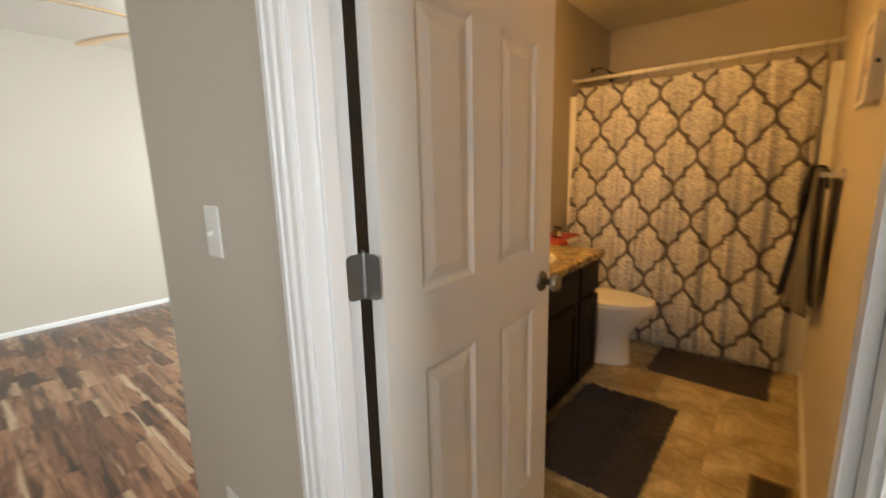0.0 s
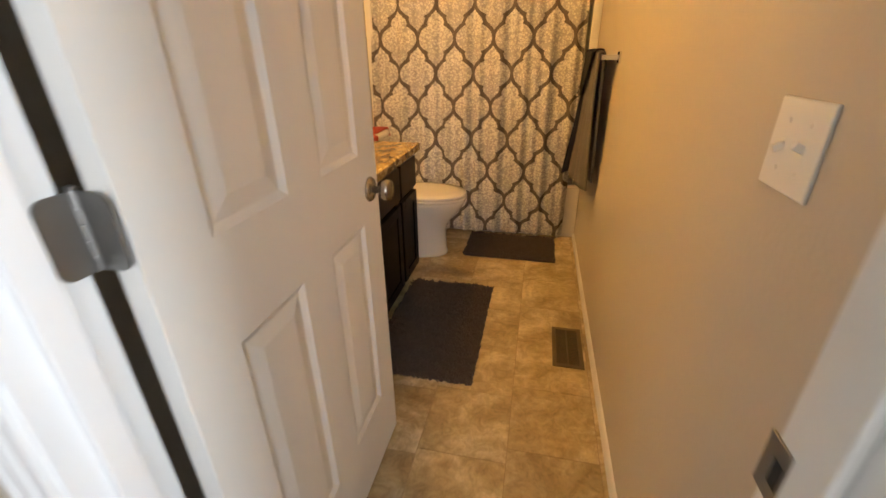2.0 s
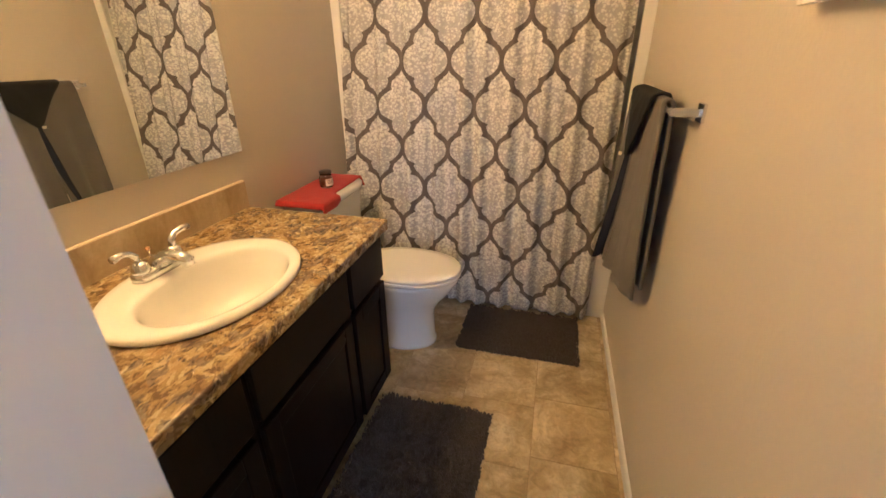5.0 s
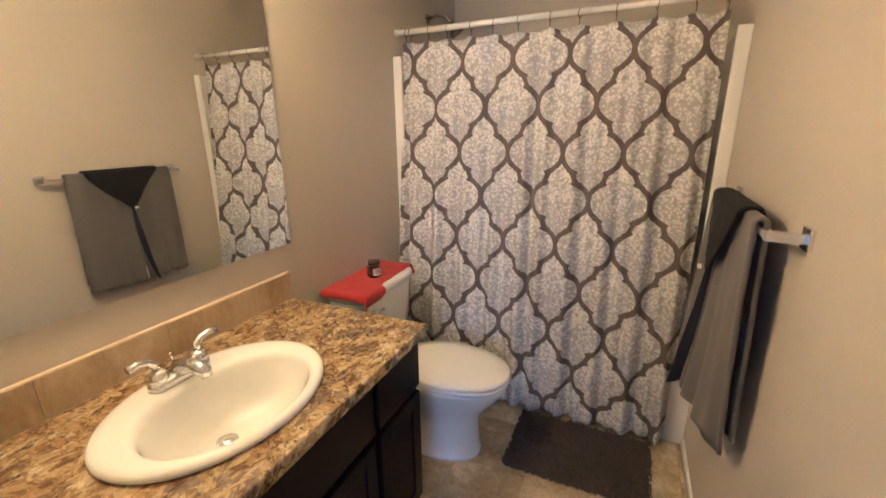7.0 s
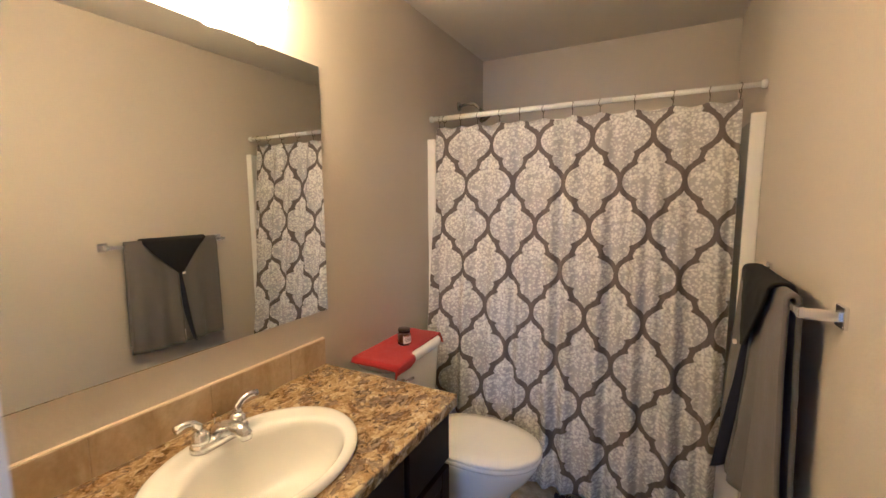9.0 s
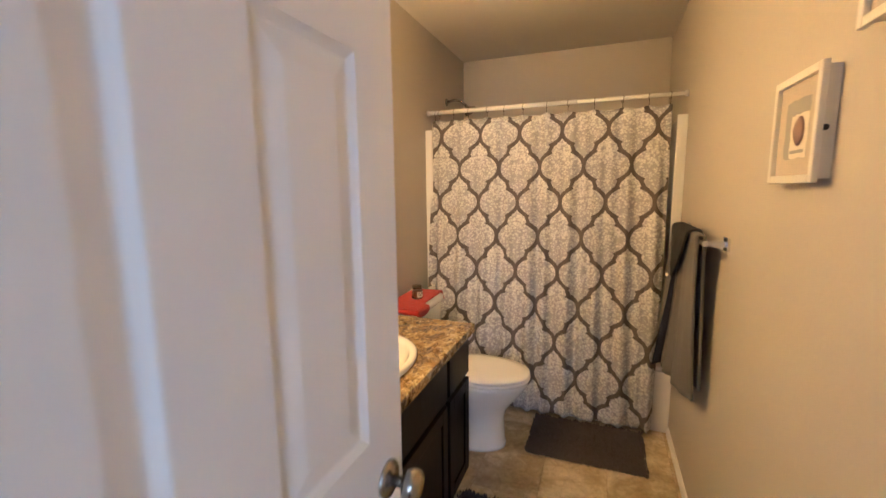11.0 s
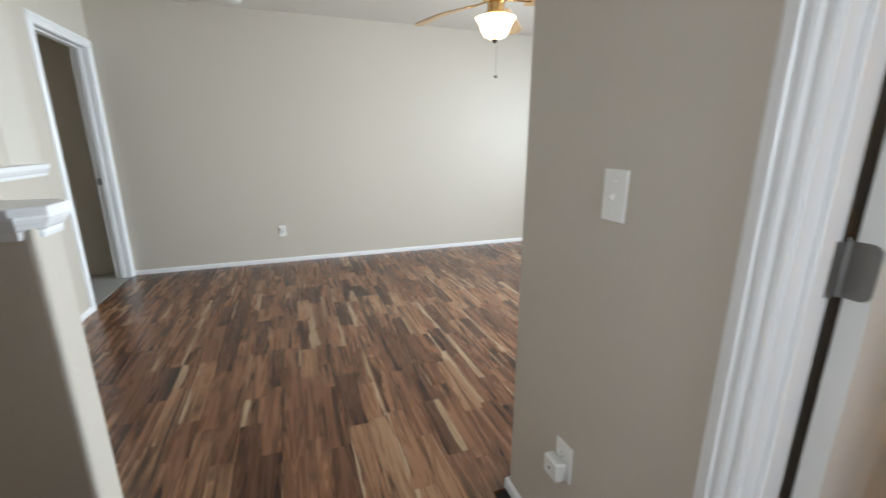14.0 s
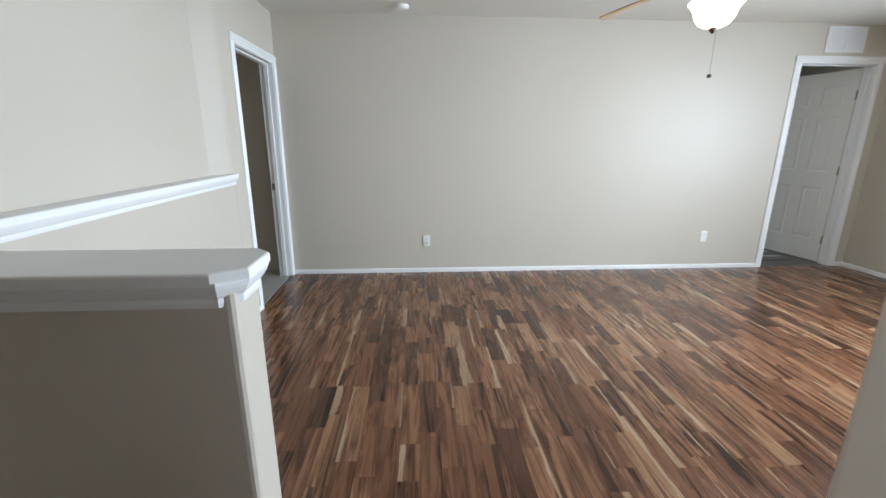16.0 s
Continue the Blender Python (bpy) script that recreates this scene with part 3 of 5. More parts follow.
door_jamb("south_door_jamb", X, (0, -1, 0), (0, LOFT_S, 0), SD0, SD1, SDH, 0.12, "white painted jamb of the open doorway", 0.045, 0.08)

BASE = [(0, 0), (0.012, 0), (0.012, 0.030), (0.010, 0.037), (0.006, 0.042), (0, 0.044)]


def baseboard(a, b, out, label="low white painted baseboard"):
    structure("baseboard", extrude_profile(BASE, a, b, out), TRIM, label, "baseboard")


baseboard((LOFT_X, LOFT_S + 0.02, 0), (LOFT_X, FD0 - 0.0715, 0), (1, 0, 0))
baseboard((LOFT_X, FD1 + 0.0715, 0), (LOFT_X, LOFT_N, 0), (1, 0, 0))
baseboard((LOFT_X + 0.012, LOFT_N, 0), (-1.622, LOFT_N, 0), (0, -1, 0))
baseboard((SD1 + 0.0715, LOFT_S, 0), (KX0, LOFT_S, 0), (0, 1, 0))
baseboard((CORNER - 0.006, HALL_Y, 0), (JAMB_L - 0.0715, HALL_Y, 0), (0, -1, 0))
baseboard((CORNER, HALL_Y - 0.006, 0), (CORNER, BATH_Y + 0.012, 0), (-1, 0, 0))
baseboard((-1.622, BATH_Y + 0.012, 0), (-1.622, LOFT_N, 0), (-1, 0, 0))
baseboard((JAMB_R + 0.0715, HALL_Y, 0), (1.2, HALL_Y, 0), (0, -1, 0))
baseboard((BATH_E, BATH_Y + 0.012, 0), (BATH_E, 3.60, 0), (-1, 0, 0))
baseboard((BATH_W, 2.80, 0), (BATH_W, 3.60, 0), (1, 0, 0))
baseboard((-3.2, LOFT_S - 0.12, 0), (SD1 + 0.018, LOFT_S - 0.12, 0), (0, -1, 0))
baseboard((LOFT_X - 0.12, -2.8, 0), (-3.3, -2.8, 0), (0, 1, 0))

# caps of the knee wall and of the half wall, with a crown under the nosing
CROWN = [(0, -0.075), (0.006, -0.075), (0.008, -0.066), (0.008, -0.056), (0.014, -0.050), (0.022, -0.036), (0.026, -0.026), (0.026, -0.018), (0, -0.018)]


def sweep_loop(profile, points):
    """Sweeps (out, up) pairs round an open chain of plan points, mitred, with out on the chain's right-hand side."""
    bm = bmesh.new()
    pts = [Vector(p) for p in points]
    rings = []
    for i, p in enumerate(pts):
        d0 = (p - pts[i - 1]).normalized() if i else (pts[1] - p).normalized()
        d1 = (pts[i + 1] - p).normalized() if i < len(pts) - 1 else d0
        n0, n1 = Vector((d0.y, -d0.x, 0)), Vector((d1.y, -d1.x, 0))
        b = (n0 + n1).normalized()
        k = 1 / max(0.3, b.dot(n0))
        rings.append([bm.verts.new(p + b * (a * k) + Vector((0, 0, h))) for a, h in profile])
    n = len(profile)
    for ra, rb in zip(rings, rings[1:]):
        for j in range(n):
            bm.faces.new((ra[j], ra[(j + 1) % n], rb[(j + 1) % n], rb[j]))
    bm.faces.new(rings[0])
    bm.faces.new(rings[-1][::-1])
    return bm


def flat_cap(points, z0, z1, bevel=0.005):
    bm = bmesh.new()
    f = bm.faces.new([bm.verts.new((x, y, z0)) for x, y in points])
    ret = bmesh.ops.extrude_face_region(bm, geom=[f])
    for v in ret["geom"]:
        if isinstance(v, bmesh.types.BMVert):
            v.co.z = z1
    bmesh.ops.recalc_face_normals(bm, faces=bm.faces)
    es = [e for e in bm.edges if e.verts[0].co.z > (z0 + z1) / 2 and e.verts[1].co.z > (z0 + z1) / 2]
    bmesh.ops.bevel(bm, geom=es, offset=bevel, segments=2, profile=0.5, affect="EDGES")
    return bm


cap = thing("knee_wall_cap", 0, 0, 0, "white painted knee wall cap with crown moulding", "wall cap")
cap["kind"] = "structure"
o = 0.032
part("cap_board", flat_cap([(KX1 + o, LOFT_S), (KX1 + o, KY - 0.025), (KX1 - 0.005, KY + o), (KX0 - o + 0.037, KY + o), (KX0 - o, KY - 0.005), (KX0 - o, LOFT_S)], 1.095, 1.115), TRIM, cap)
part("crown_moulding", sweep_loop(CROWN, [(KX0, LOFT_S, 1.113), (KX0, KY - 0.012, 1.113), (KX0 + 0.012, KY, 1.113), (KX1 - 0.03, KY, 1.113), (KX1, KY - 0.03, 1.113), (KX1, LOFT_S, 1.113)][::-1]), TRIM, cap)

ledge = thing("half_wall_cap", 0, 0, 0, "white painted ledge with crown moulding on the half wall", "wall cap")
ledge["kind"] = "structure"
part("cap_board", flat_cap([(NICHE_X - 0.02, LOFT_S + 0.028), (KX0 - 0.03, LOFT_S + 0.028), (KX0 - 0.03, NICHE_Y), (NICHE_X, NICHE_Y), (NICHE_X, LOFT_S), (NICHE_X - 0.02, LOFT_S)], 1.095, 1.115), TRIM, ledge)
part("crown_moulding", extrude_profile(CROWN, (NICHE_X - 0.012, LOFT_S, 1.113), (KX0 - 0.04, LOFT_S, 1.113), (0, 1, 0)), TRIM, ledge)

# ---- doors ----
def panel_mesh(x0, x1, z0, z1, t):
    """A raised panel seen from both faces, filling the opening x0..x1, z0..z1 in a door t thick (y from 0 to t)."""
    bm = bmesh.new()
    steps = [(0.0, 0.0), (0.006, 0.0035), (0.013, 0.0068), (0.017, 0.0072), (0.022, 0.0066), (0.046, 0.0022), (0.049, 0.002)]
    for face in (0, 1):
        rings = []
        for inset, deep in steps:
            y = deep if face == 0 else t - deep
            rings.append([bm.verts.new((x, y, z)) for x, z in ((x0 + inset, z0 + inset), (x1 - inset, z0 + inset), (x1 - inset, z1 - inset), (x0 + inset, z1 - inset))])
        for ra, rb in zip(rings, rings[1:]):
            for k in range(4):
                bm.faces.new((ra[k], ra[(k + 1) % 4], rb[(k + 1) % 4], rb[k]))
        bm.faces.new(rings[-1])
    return bm


def panel_door(name, width, height, label, category="door", rows=((0.238, 0.828), (1.004, 1.592), (1.70, 1.915)), stile=0.110, mid=0.120):
    """Six-panel door: hinge edge at x=0, leaf along +x, faces at y=0 and y=t, foot at z=0."""
    t = 0.035
    top = thing(name, 0, 0, 0, label, category)
    c0, c1 = (width - mid) / 2, (width + mid) / 2
    xs = ((stile, c0), (c1, width - stile))
    bm = bmesh.new()
    for x0, x1 in ((0, stile), (c0, c1), (width - stile, width)):
        add_box(bm, x0, x1, 0, t, 0, height)
    zs = [0] + [z for r in rows for z in r] + [height]
    for x0, x1 in xs:
        for z0, z1 in zip(zs[::2], zs[1::2]):
            add_box(bm, x0, x1, 0, t, z0, z1)
    bmesh.ops.remove_doubles(bm, verts=bm.verts, dist=1e-5)
    part("leaf_frame", bm, DOOR, top)
    for x0, x1 in xs:
        for z0, z1 in rows:
            part("panel", panel_mesh(x0, x1, z0, z1, t), DOOR, top)
    return top


def rounded_plate(w, h, t, r=0.014, left=True):
    """A leaf with two rounded corners, in the x-z plane, from x=0 to x=w."""
    pts = [(0, -h / 2)]
    for cz, a0 in ((-h / 2 + r, -90), (h / 2 - r, 0)):
        for k in range(6):
            a = radians(a0 + k * 18)
            pts.append((w - r + r * math.cos(a), cz + r * math.sin(a)))
    pts.append((0, h / 2))
    bm = bmesh.new()
    f = bm.faces.new([bm.verts.new((x, 0, z)) for x, z in pts])
    ret = bmesh.ops.extrude_face_region(bm, geom=[f])
    for v in ret["geom"]:
        if isinstance(v, bmesh.types.BMVert):
            v.co.y += t
    return bm


def add_hinge(door, pivot, z, open_deg, jamb_dir, edge_dir):
    """Butt hinge at a plan point in the door's own axes; jamb_dir and edge_dir are the two leaves' directions in degrees."""
    px, py = pivot
    bm = bmesh.new()
    for k in range(5):
        add_lathe(bm, [(0.0058, 0), (0.0062, 0.001), (0.0062, 0.0168), (0.0058, 0.0178)], 14, at=(px, py, z - 0.045 + k * 0.018))
    add_lathe(bm, [(0.004, 0), (0.0045, 0.004), (0.001, 0.006)], 12, at=(px, py, z + 0.045))
    hinge = part("hinge", bm, PEWTER, door, "pewter-coloured butt hinge with rounded leaves", smooth=False)
    for d in (jamb_dir, edge_dir):
        bm = rounded_plate(0.042, 0.089, 0.0022)
        for sx, sz in ((0.018, 0.030), (0.032, 0.0), (0.018, -0.030)):
            add_lathe(bm, [(0.0042, -0.0006), (0.0042, 0.0001), (0.0012, 0.0004)], 10, axis="y", at=(sx + 0.003, 0, sz))
        bmesh.ops.transform(bm, matrix=pose(px, py, z, 0, 0, d), verts=bm.verts)
        part("leaf_plate", bm, PEWTER, hinge)
    return hinge


def add_knob(door, x, z, t, metal):
    for side in (-1, 1):
        y0 = 0 if side < 0 else t
        s = side
        rose = part("knob_rose", lathe([(0.0, 0.0), (0.033, 0.0), (0.033, s * 0.003), (0.029, s * 0.008), (0.016, s * 0.010), (0.011, s * 0.012)], 32, "y", (x, y0, z)), metal, door, "satin nickel door knob", True)
        part("knob", lathe([(0.010, s * 0.010), (0.0095, s * 0.028), (0.014, s * 0.033), (0.024, s * 0.037), (0.0275, s * 0.045), (0.0275, s * 0.053), (0.024, s * 0.059), (0.014, s * 0.0625), (0.0, s * 0.063)], 32, "y", (x, y0, z)), metal, rose, "", True)


# bathroom door, swung open into the bathroom
BATH_DOOR_TURN = 90.2
bd = panel_door("bathroom_door", 0.718, 2.03, "white painted six-panel door standing open into the bathroom")
add_knob(bd, 0.718 - 0.056, 0.906, 0.035, NICKEL)
part("latch_plate", box(0.7175, 0.7195, 0.006, 0.029, 0.875, 0.935, 0.0005), NICKEL, bd)
for z in (0.385, 1.072, 1.80):
    add_hinge(bd, (-0.011, 0.0405), z - 0.012, 86, -BATH_DOOR_TURN - 90, -90)
PIV = Vector((JAMB_L + 0.0025, BATH_Y + 0.010, 0.012))
bd.matrix_basis = pose(PIV.x, PIV.y, PIV.z, 0, 0, BATH_DOOR_TURN) @ pose(0.011, -0.0405, 0)
tagged(bd, kind="")

# strike plate in the other jamb
sp = thing("strike_plate", JAMB_R, 0.950, 0.914, "dark pewter strike plate let into the jamb", "strike plate")
bm = box(-0.002, 0.001, -0.014, 0.026, -0.030, 0.030, 0.0008)
part("plate", bm, PEWTER, sp)
part("latch_hole", box(-0.0025, -0.0018, -0.004, 0.009, -0.013, 0.013), DARK, sp)

# far door, swung into the room beyond
fd = panel_door("far_bedroom_door", 0.762, 2.058, "white six-panel door standing open in the far doorway")
for z in (0.25, 1.02, 1.80):
    add_hinge(fd, (-0.0015, 0.0405), z, 86, -78 - 90, -90)
add_knob(fd, 0.70, 0.905, 0.035, NICKEL)
fd.matrix_basis = pose(LOFT_X - 0.127, FD1 - 0.003, 0.012, 0, 0, 192) @ pose(0.0015, -0.0405 + 0.0, 0)
# strike plate of the open south doorway
sp2 = thing("strike_plate", SD0, LOFT_S - 0.095, 0.905, "small dark strike plate in the white jamb", "strike plate")
part("plate", box(-0.001, 0.002, -0.016, 0.016, -0.029, 0.029, 0.0008), PEWTER, sp2)


# ---- wall plates ----
def screw(bm, x, z, y):
    add_lathe(bm, [(0.0034, y), (0.0030, y - 0.0012), (0.0, y - 0.0014)], 10, axis="y", at=(x, 0, z))


def wall_plate(name, m, label, gangs=1, kind="switch", tilts=(1,)):
    """A plate in the x-z plane, facing -y, with its centre at the origin."""
    top = thing(name, 0, 0, 0, label, kind)
    w = 0.070 + 0.046 * (gangs - 1)
    bm = box(-w / 2, w / 2, -0.006, 0, -0.0575, 0.0575, 0.003, 2)
    for g in range(gangs):
        x = (g - (gangs - 1) / 2) * 0.046
        for z in ((0.030, -0.030) if kind == "switch" else (0.0,)):
            screw(bm, x, z, -0.006)
    part("plate", bm, PLASTIC, top)
    for g in range(gangs):
        x = (g - (gangs - 1) / 2) * 0.046
        if kind == "switch":
            part("switch_slot", box(x - 0.0052, x + 0.0052, -0.0064, -0.0056, -0.0122, 0.0122), PLASTIC, top)
            s = tilts[g % len(tilts)]
            bm = box(x - 0.0042, x + 0.0042, -0.019, -0.004, -0.005, 0.005, 0.0015, 2)
            bmesh.ops.rotate(bm, cent=(x, -0.004, 0), matrix=Matrix.Rotation(radians(-28 * s), 3, "X"), verts=bm.verts)
            part("toggle", bm, PLASTIC, top)
        else:
            for z in (0.0195, -0.0195):
                o = part("receptacle", box(x - 0.0165, x + 0.0165, -0.0085, -0.0055, z - 0.014, z + 0.014, 0.005, 2), PLASTIC, top)
                bm = box(x - 0.0075, x - 0.0055, -0.0089, -0.0083, z - 0.002, z + 0.0065)
                add_box(bm, x + 0.0055, x + 0.0075, -0.0089, -0.0083, z - 0.002, z + 0.005)
                add_lathe(bm, [(0.0024, -0.0083), (0.0024, -0.0089)], 10, axis="y", at=(x, 0, z - 0.008))
                part("slots", bm, DARK, o)
    top.matrix_basis = m
    return top


wall_plate("light_switch", pose(-1.140, HALL_Y, 1.146), "white single toggle light switch on the greige wall", tilts=(-1,))
wall_plate("double_light_switch", pose(BATH_E, 1.270, 1.127, 0, 0, -90), "white double toggle switch plate by the bathroom door", 2, tilts=(-1, 1))
wall_plate("wall_outlet", pose(-1.231, HALL_Y, 0.378), "white wall outlet with a plugged-in adapter", kind="outlet")
wall_plate("wall_outlet", pose(LOFT_X, 0.061, 0.339, 0, 0, 90), "white wall outlet low on the long wall", kind="outlet")
wall_plate("wall_outlet", pose(LOFT_X, 3.040, 0.352, 0, 0, 90), "white wall outlet low on the long wall near the door", kind="outlet")
pl = thing("plug_in_adapter", -1.240, HALL_Y - 0.009, 0.358, "white square plug-in adapter in the outlet", "adapter")
part("case", box(-0.032, 0.032, -0.034, 0, -0.034, 0.026, 0.008, 3), PLASTIC, pl)
part("status_light", lathe([(0.004, -0.034), (0.0035, -0.0352), (0, -0.0354)], 12, "y", (-0.002, 0, -0.004)), DARK, pl)

# ---- bathroom: vanity ----
VY0, VY1, VF, VT = 1.745, 2.797, -0.966, 0.775
van = thing("vanity_cabinet", BATH_W, VY0, 0, "dark espresso wooden vanity cabinet with raised fronts", "cabinet")
L = VY1 - VY0
D = VF - BATH_W
bm = box(0.002, D - 0.019, 0, 0.016, 0.10, VT)
add_box(bm, 0.002, D - 0.019, L - 0.016, L, 0.10, VT)
add_box(bm, 0.002, D - 0.019, 0.016, L - 0.016, 0.10, 0.116)
add_box(bm, 0.002, 0.010, 0.016, L - 0.016, 0.116, VT)
add_box(bm, 0.002, D - 0.075, 0.0, L, 0.0, 0.10)
part("carcass", bm, ESPRESSO, van)
bm = bmesh.new()
bays = ((0.012, 0.285), (0.312, 0.765), (0.790, 1.043))
for y0, y1 in ((0, 0.030), (0.270, 0.322), (0.750, 0.802), (L - 0.030, L)):
    add_box(bm, D - 0.0185, D, y0, y1, 0.10, VT)
for y0, y1 in ((0.030, 0.270), (0.322, 0.750), (0.802, L - 0.030)):
    for z0, z1 in ((0.10, 0.135), (0.575, 0.605), (0.745, VT)):
        add_box(bm, D - 0.0185, D, y0, y1, z0, z1)
part("face_frame", bm, ESPRESSO, van)


def shaker(y0, y1, z0, z1, x):
    """A front with a frame of rails and a sunk panel."""
    bm = bmesh.new()
    r = min(0.052, (z1 - z0) * 0.3)
    add_box(bm, x, x + 0.019, y0, y0 + r, z0, z1, 0.0025, 2)
    add_box(bm, x, x + 0.019, y1 - r, y1, z0, z1, 0.0025, 2)
    add_box(bm, x, x + 0.019, y0 + r, y1 - r, z0, z0 + r, 0.0025, 2)
    add_box(bm, x, x + 0.019, y0 + r, y1 - r, z1 - r, z1, 0.0025, 2)
    add_box(bm, x, x + 0.011, y0 + r - 0.002, y1 - r + 0.002, z0 + r - 0.002, z1 - r + 0.002)
    return bm


for y0, y1 in bays:
    part("drawer_front", box(D + 0.001, D + 0.020, y0, y1, 0.592, 0.752, 0.003, 2), ESPRESSO, van)
    part("cabinet_door", shaker(y0, y1, 0.118, 0.568, D + 0.001), ESPRESSO, van)

# worktop, with a hole under the basin
CT, CX, CY1 = 0.815, -0.922, 2.808
SX, SY = -1.201, 2.251
ct = thing("vanity_worktop", BATH_W, VY0 - 0.012, CT, "brown and gold granite-look worktop on the vanity", "worktop")
bm = bmesh.new()
seg = 48
w, l = CX - BATH_W, CY1 - VY0 + 0.012
hx, hy = SX - BATH_W, SY - VY0 + 0.012
ring = [(hx + 0.185 * math.cos(k * math.tau / seg), hy + 0.235 * math.sin(k * math.tau / seg)) for k in range(seg)]


def rim_point(k):
    a = k * math.tau / seg
    c, s = math.cos(a), math.sin(a)
    tx = ((w - 0.022 - hx) / c) if c > 1e-6 else ((0.002 - hx) / c if c < -1e-6 else 1e9)
    ty = ((l - 0.022 - hy) / s) if s > 1e-6 else ((-hy) / s if s < -1e-6 else 1e9)
    q = min(tx, ty)
    return (hx + c * q, hy + s * q)


outer = [rim_point(k) for k in range(seg)]
corners = [(w - 0.022, l - 0.022), (0.002, l - 0.022), (0.002, 0.0), (w - 0.022, 0.0)]
iv = [bm.verts.new((x, y, 0)) for x, y in ring]
ov = [bm.verts.new((x, y, 0)) for x, y in outer]
dv = [bm.verts.new((x, y, -0.038)) for x, y in ring]
for k in range(seg):
    j = (k + 1) % seg
    extra = []
    for cx, cy in corners:
        a = math.atan2(cy - hy, cx - hx) % math.tau
        if k * math.tau / seg < a - 1e-6 < (k + 1) * math.tau / seg - 2e-6:
            extra = [bm.verts.new((cx, cy, 0))]
    bm.faces.new([iv[k], ov[k]] + extra + [ov[j], iv[j]])
    bm.faces.new([iv[k], iv[j], dv[j], dv[k]])
part("top_sheet", bm, GRANITE, ct)
bm = box(w - 0.022, w, 0.0, l, -0.040, 0.0, 0.006, 3, lambda e: all(v.co.x > w - 0.001 for v in e.verts))
add_box(bm, 0.002, w - 0.022, l - 0.022, l, -0.040, 0.0)
add_box(bm, 0.002, w - 0.022, 0, 0.02, -0.040, -0.001)
part("front_edge", bm, GRANITE, ct)

bs = thing("backsplash", BATH_W, VY0 - 0.012, CT, "beige tile backsplash with a cream caulked top", "backsplash")
joints = [0.0, 0.299, 0.599, 0.899, l]
for y0, y1 in zip(joints, joints[1:]):
    part("tile", box(0.002, 0.014, y0 + 0.0004, y1 - 0.0004, 0.0, 0.104, 0.0006), SPLASH, bs)
part("caulk", box(0.0005, 0.012, 0.0, l, 0.1035, 0.109, 0.002), GROUT, bs)

# basin
sk = thing("bathroom_sink", SX, SY, CT, "white oval drop-in ceramic sink in the worktop", "sink")


def ellipse_rings(rows, sides=56):
    bm = bmesh.new()
    rings = []
    for cx, ax, ay, z in rows:
        rings.append([bm.verts.new((cx + ax * math.cos(k * math.tau / sides), ay * math.sin(k * math.tau / sides), z)) for k in range(sides)])
    for ra, rb in zip(rings, rings[1:]):
        for k in range(sides):
            bm.faces.new((ra[k], ra[(k + 1) % sides], rb[(k + 1) % sides], rb[k]))
    bm.faces.new(rings[-1])
    return bm


part("basin", ellipse_rings([(0, 0.208, 0.264, 0.0), (0, 0.214, 0.270, 0.006), (0, 0.213, 0.269, 0.014), (0, 0.206, 0.262, 0.020), (0.006, 0.192, 0.247, 0.022), (0.024, 0.168, 0.220, 0.021), (0.031, 0.158, 0.209, 0.018), (0.034, 0.152, 0.203, 0.010), (0.034, 0.148, 0.200, 0.000), (0.031, 0.140, 0.192, -0.025), (0.029, 0.130, 0.180, -0.060), (0.024, 0.113, 0.158, -0.095), (0.012, 0.082, 0.115, -0.120), (-0.003, 0.048, 0.060, -0.128), (-0.012, 0.028, 0.030, -0.130)]), CERAMIC, sk, "", True)
part("drain", lathe([(0.024, -0.129), (0.026, -0.126), (0.021, -0.1245), (0.019, -0.126), (0.015, -0.122), (0.0, -0.120)], 28, at=(-0.012, 0, 0)), CHROME, sk, "chrome drain", True)

# faucet: centre-set with two lever handles
fa = thing("faucet", SX - 0.152, SY + 0.002, CT + 0.021, "chrome centre-set faucet with two lever handles", "faucet")
bm = bmesh.new()
prof = []
for k in range(40):
    a = k * math.tau / 40
    c, s = math.cos(a), math.sin(a)
    prof.append((0.027 * c, 0.052 * (1 if s > 0 else -1) * (abs(s) > 1e-6) + 0.027 * s))
levels = [(1.0, 0.0), (1.0, 0.010), (0.96, 0.018), (0.80, 0.024)]
rings = [[bm.verts.new((x * q, y * (1 - (1 - q) * 0.35), z)) for x, y in prof] for q, z in levels]
for ra, rb in zip(rings, rings[1:]):
    for k in range(40):
        bm.faces.new((ra[k], ra[(k + 1) % 40], rb[(k + 1) % 40], rb[k]))
bm.faces.new(rings[0])
bm.faces.new(rings[-1][::-1])
part("base", bm, CHROME, fa, "", True)
spout = [(-0.004, 0, 0.015), (0.006, 0, 0.030), (0.028, 0, 0.042), (0.055, 0, 0.048), (0.082, 0, 0.048), (0.102, 0, 0.040), (0.106, 0, 0.028)]
part("spout", tube(spout, [0.026, 0.024, 0.020, 0.0175, 0.0185, 0.0175, 0.012], 20), CHROME, fa, "", True)
for s in (-1, 1):
    h = part("handle_hub", lathe([(0.023, 0.018), (0.0225, 0.030), (0.018, 0.044), (0.011, 0.050), (0.0, 0.052)], 24, at=(0, s * 0.052, 0)), CHROME, fa, "", True)
    part("lever", tube([(0, s * 0.052, 0.044), (0, s * 0.056, 0.066), (0, s * 0.068, 0.080), (0.002, s * 0.090, 0.086), (0.004, s * 0.114, 0.084)], [0.0115, 0.010, 0.0085, 0.0085, 0.0100], 14), CHROME, h, "", True)
rod = part("pop_up_rod", tube([(-0.022, 0, 0.015), (-0.022, 0, 0.058)], 0.0022, 8), CHROME, fa)
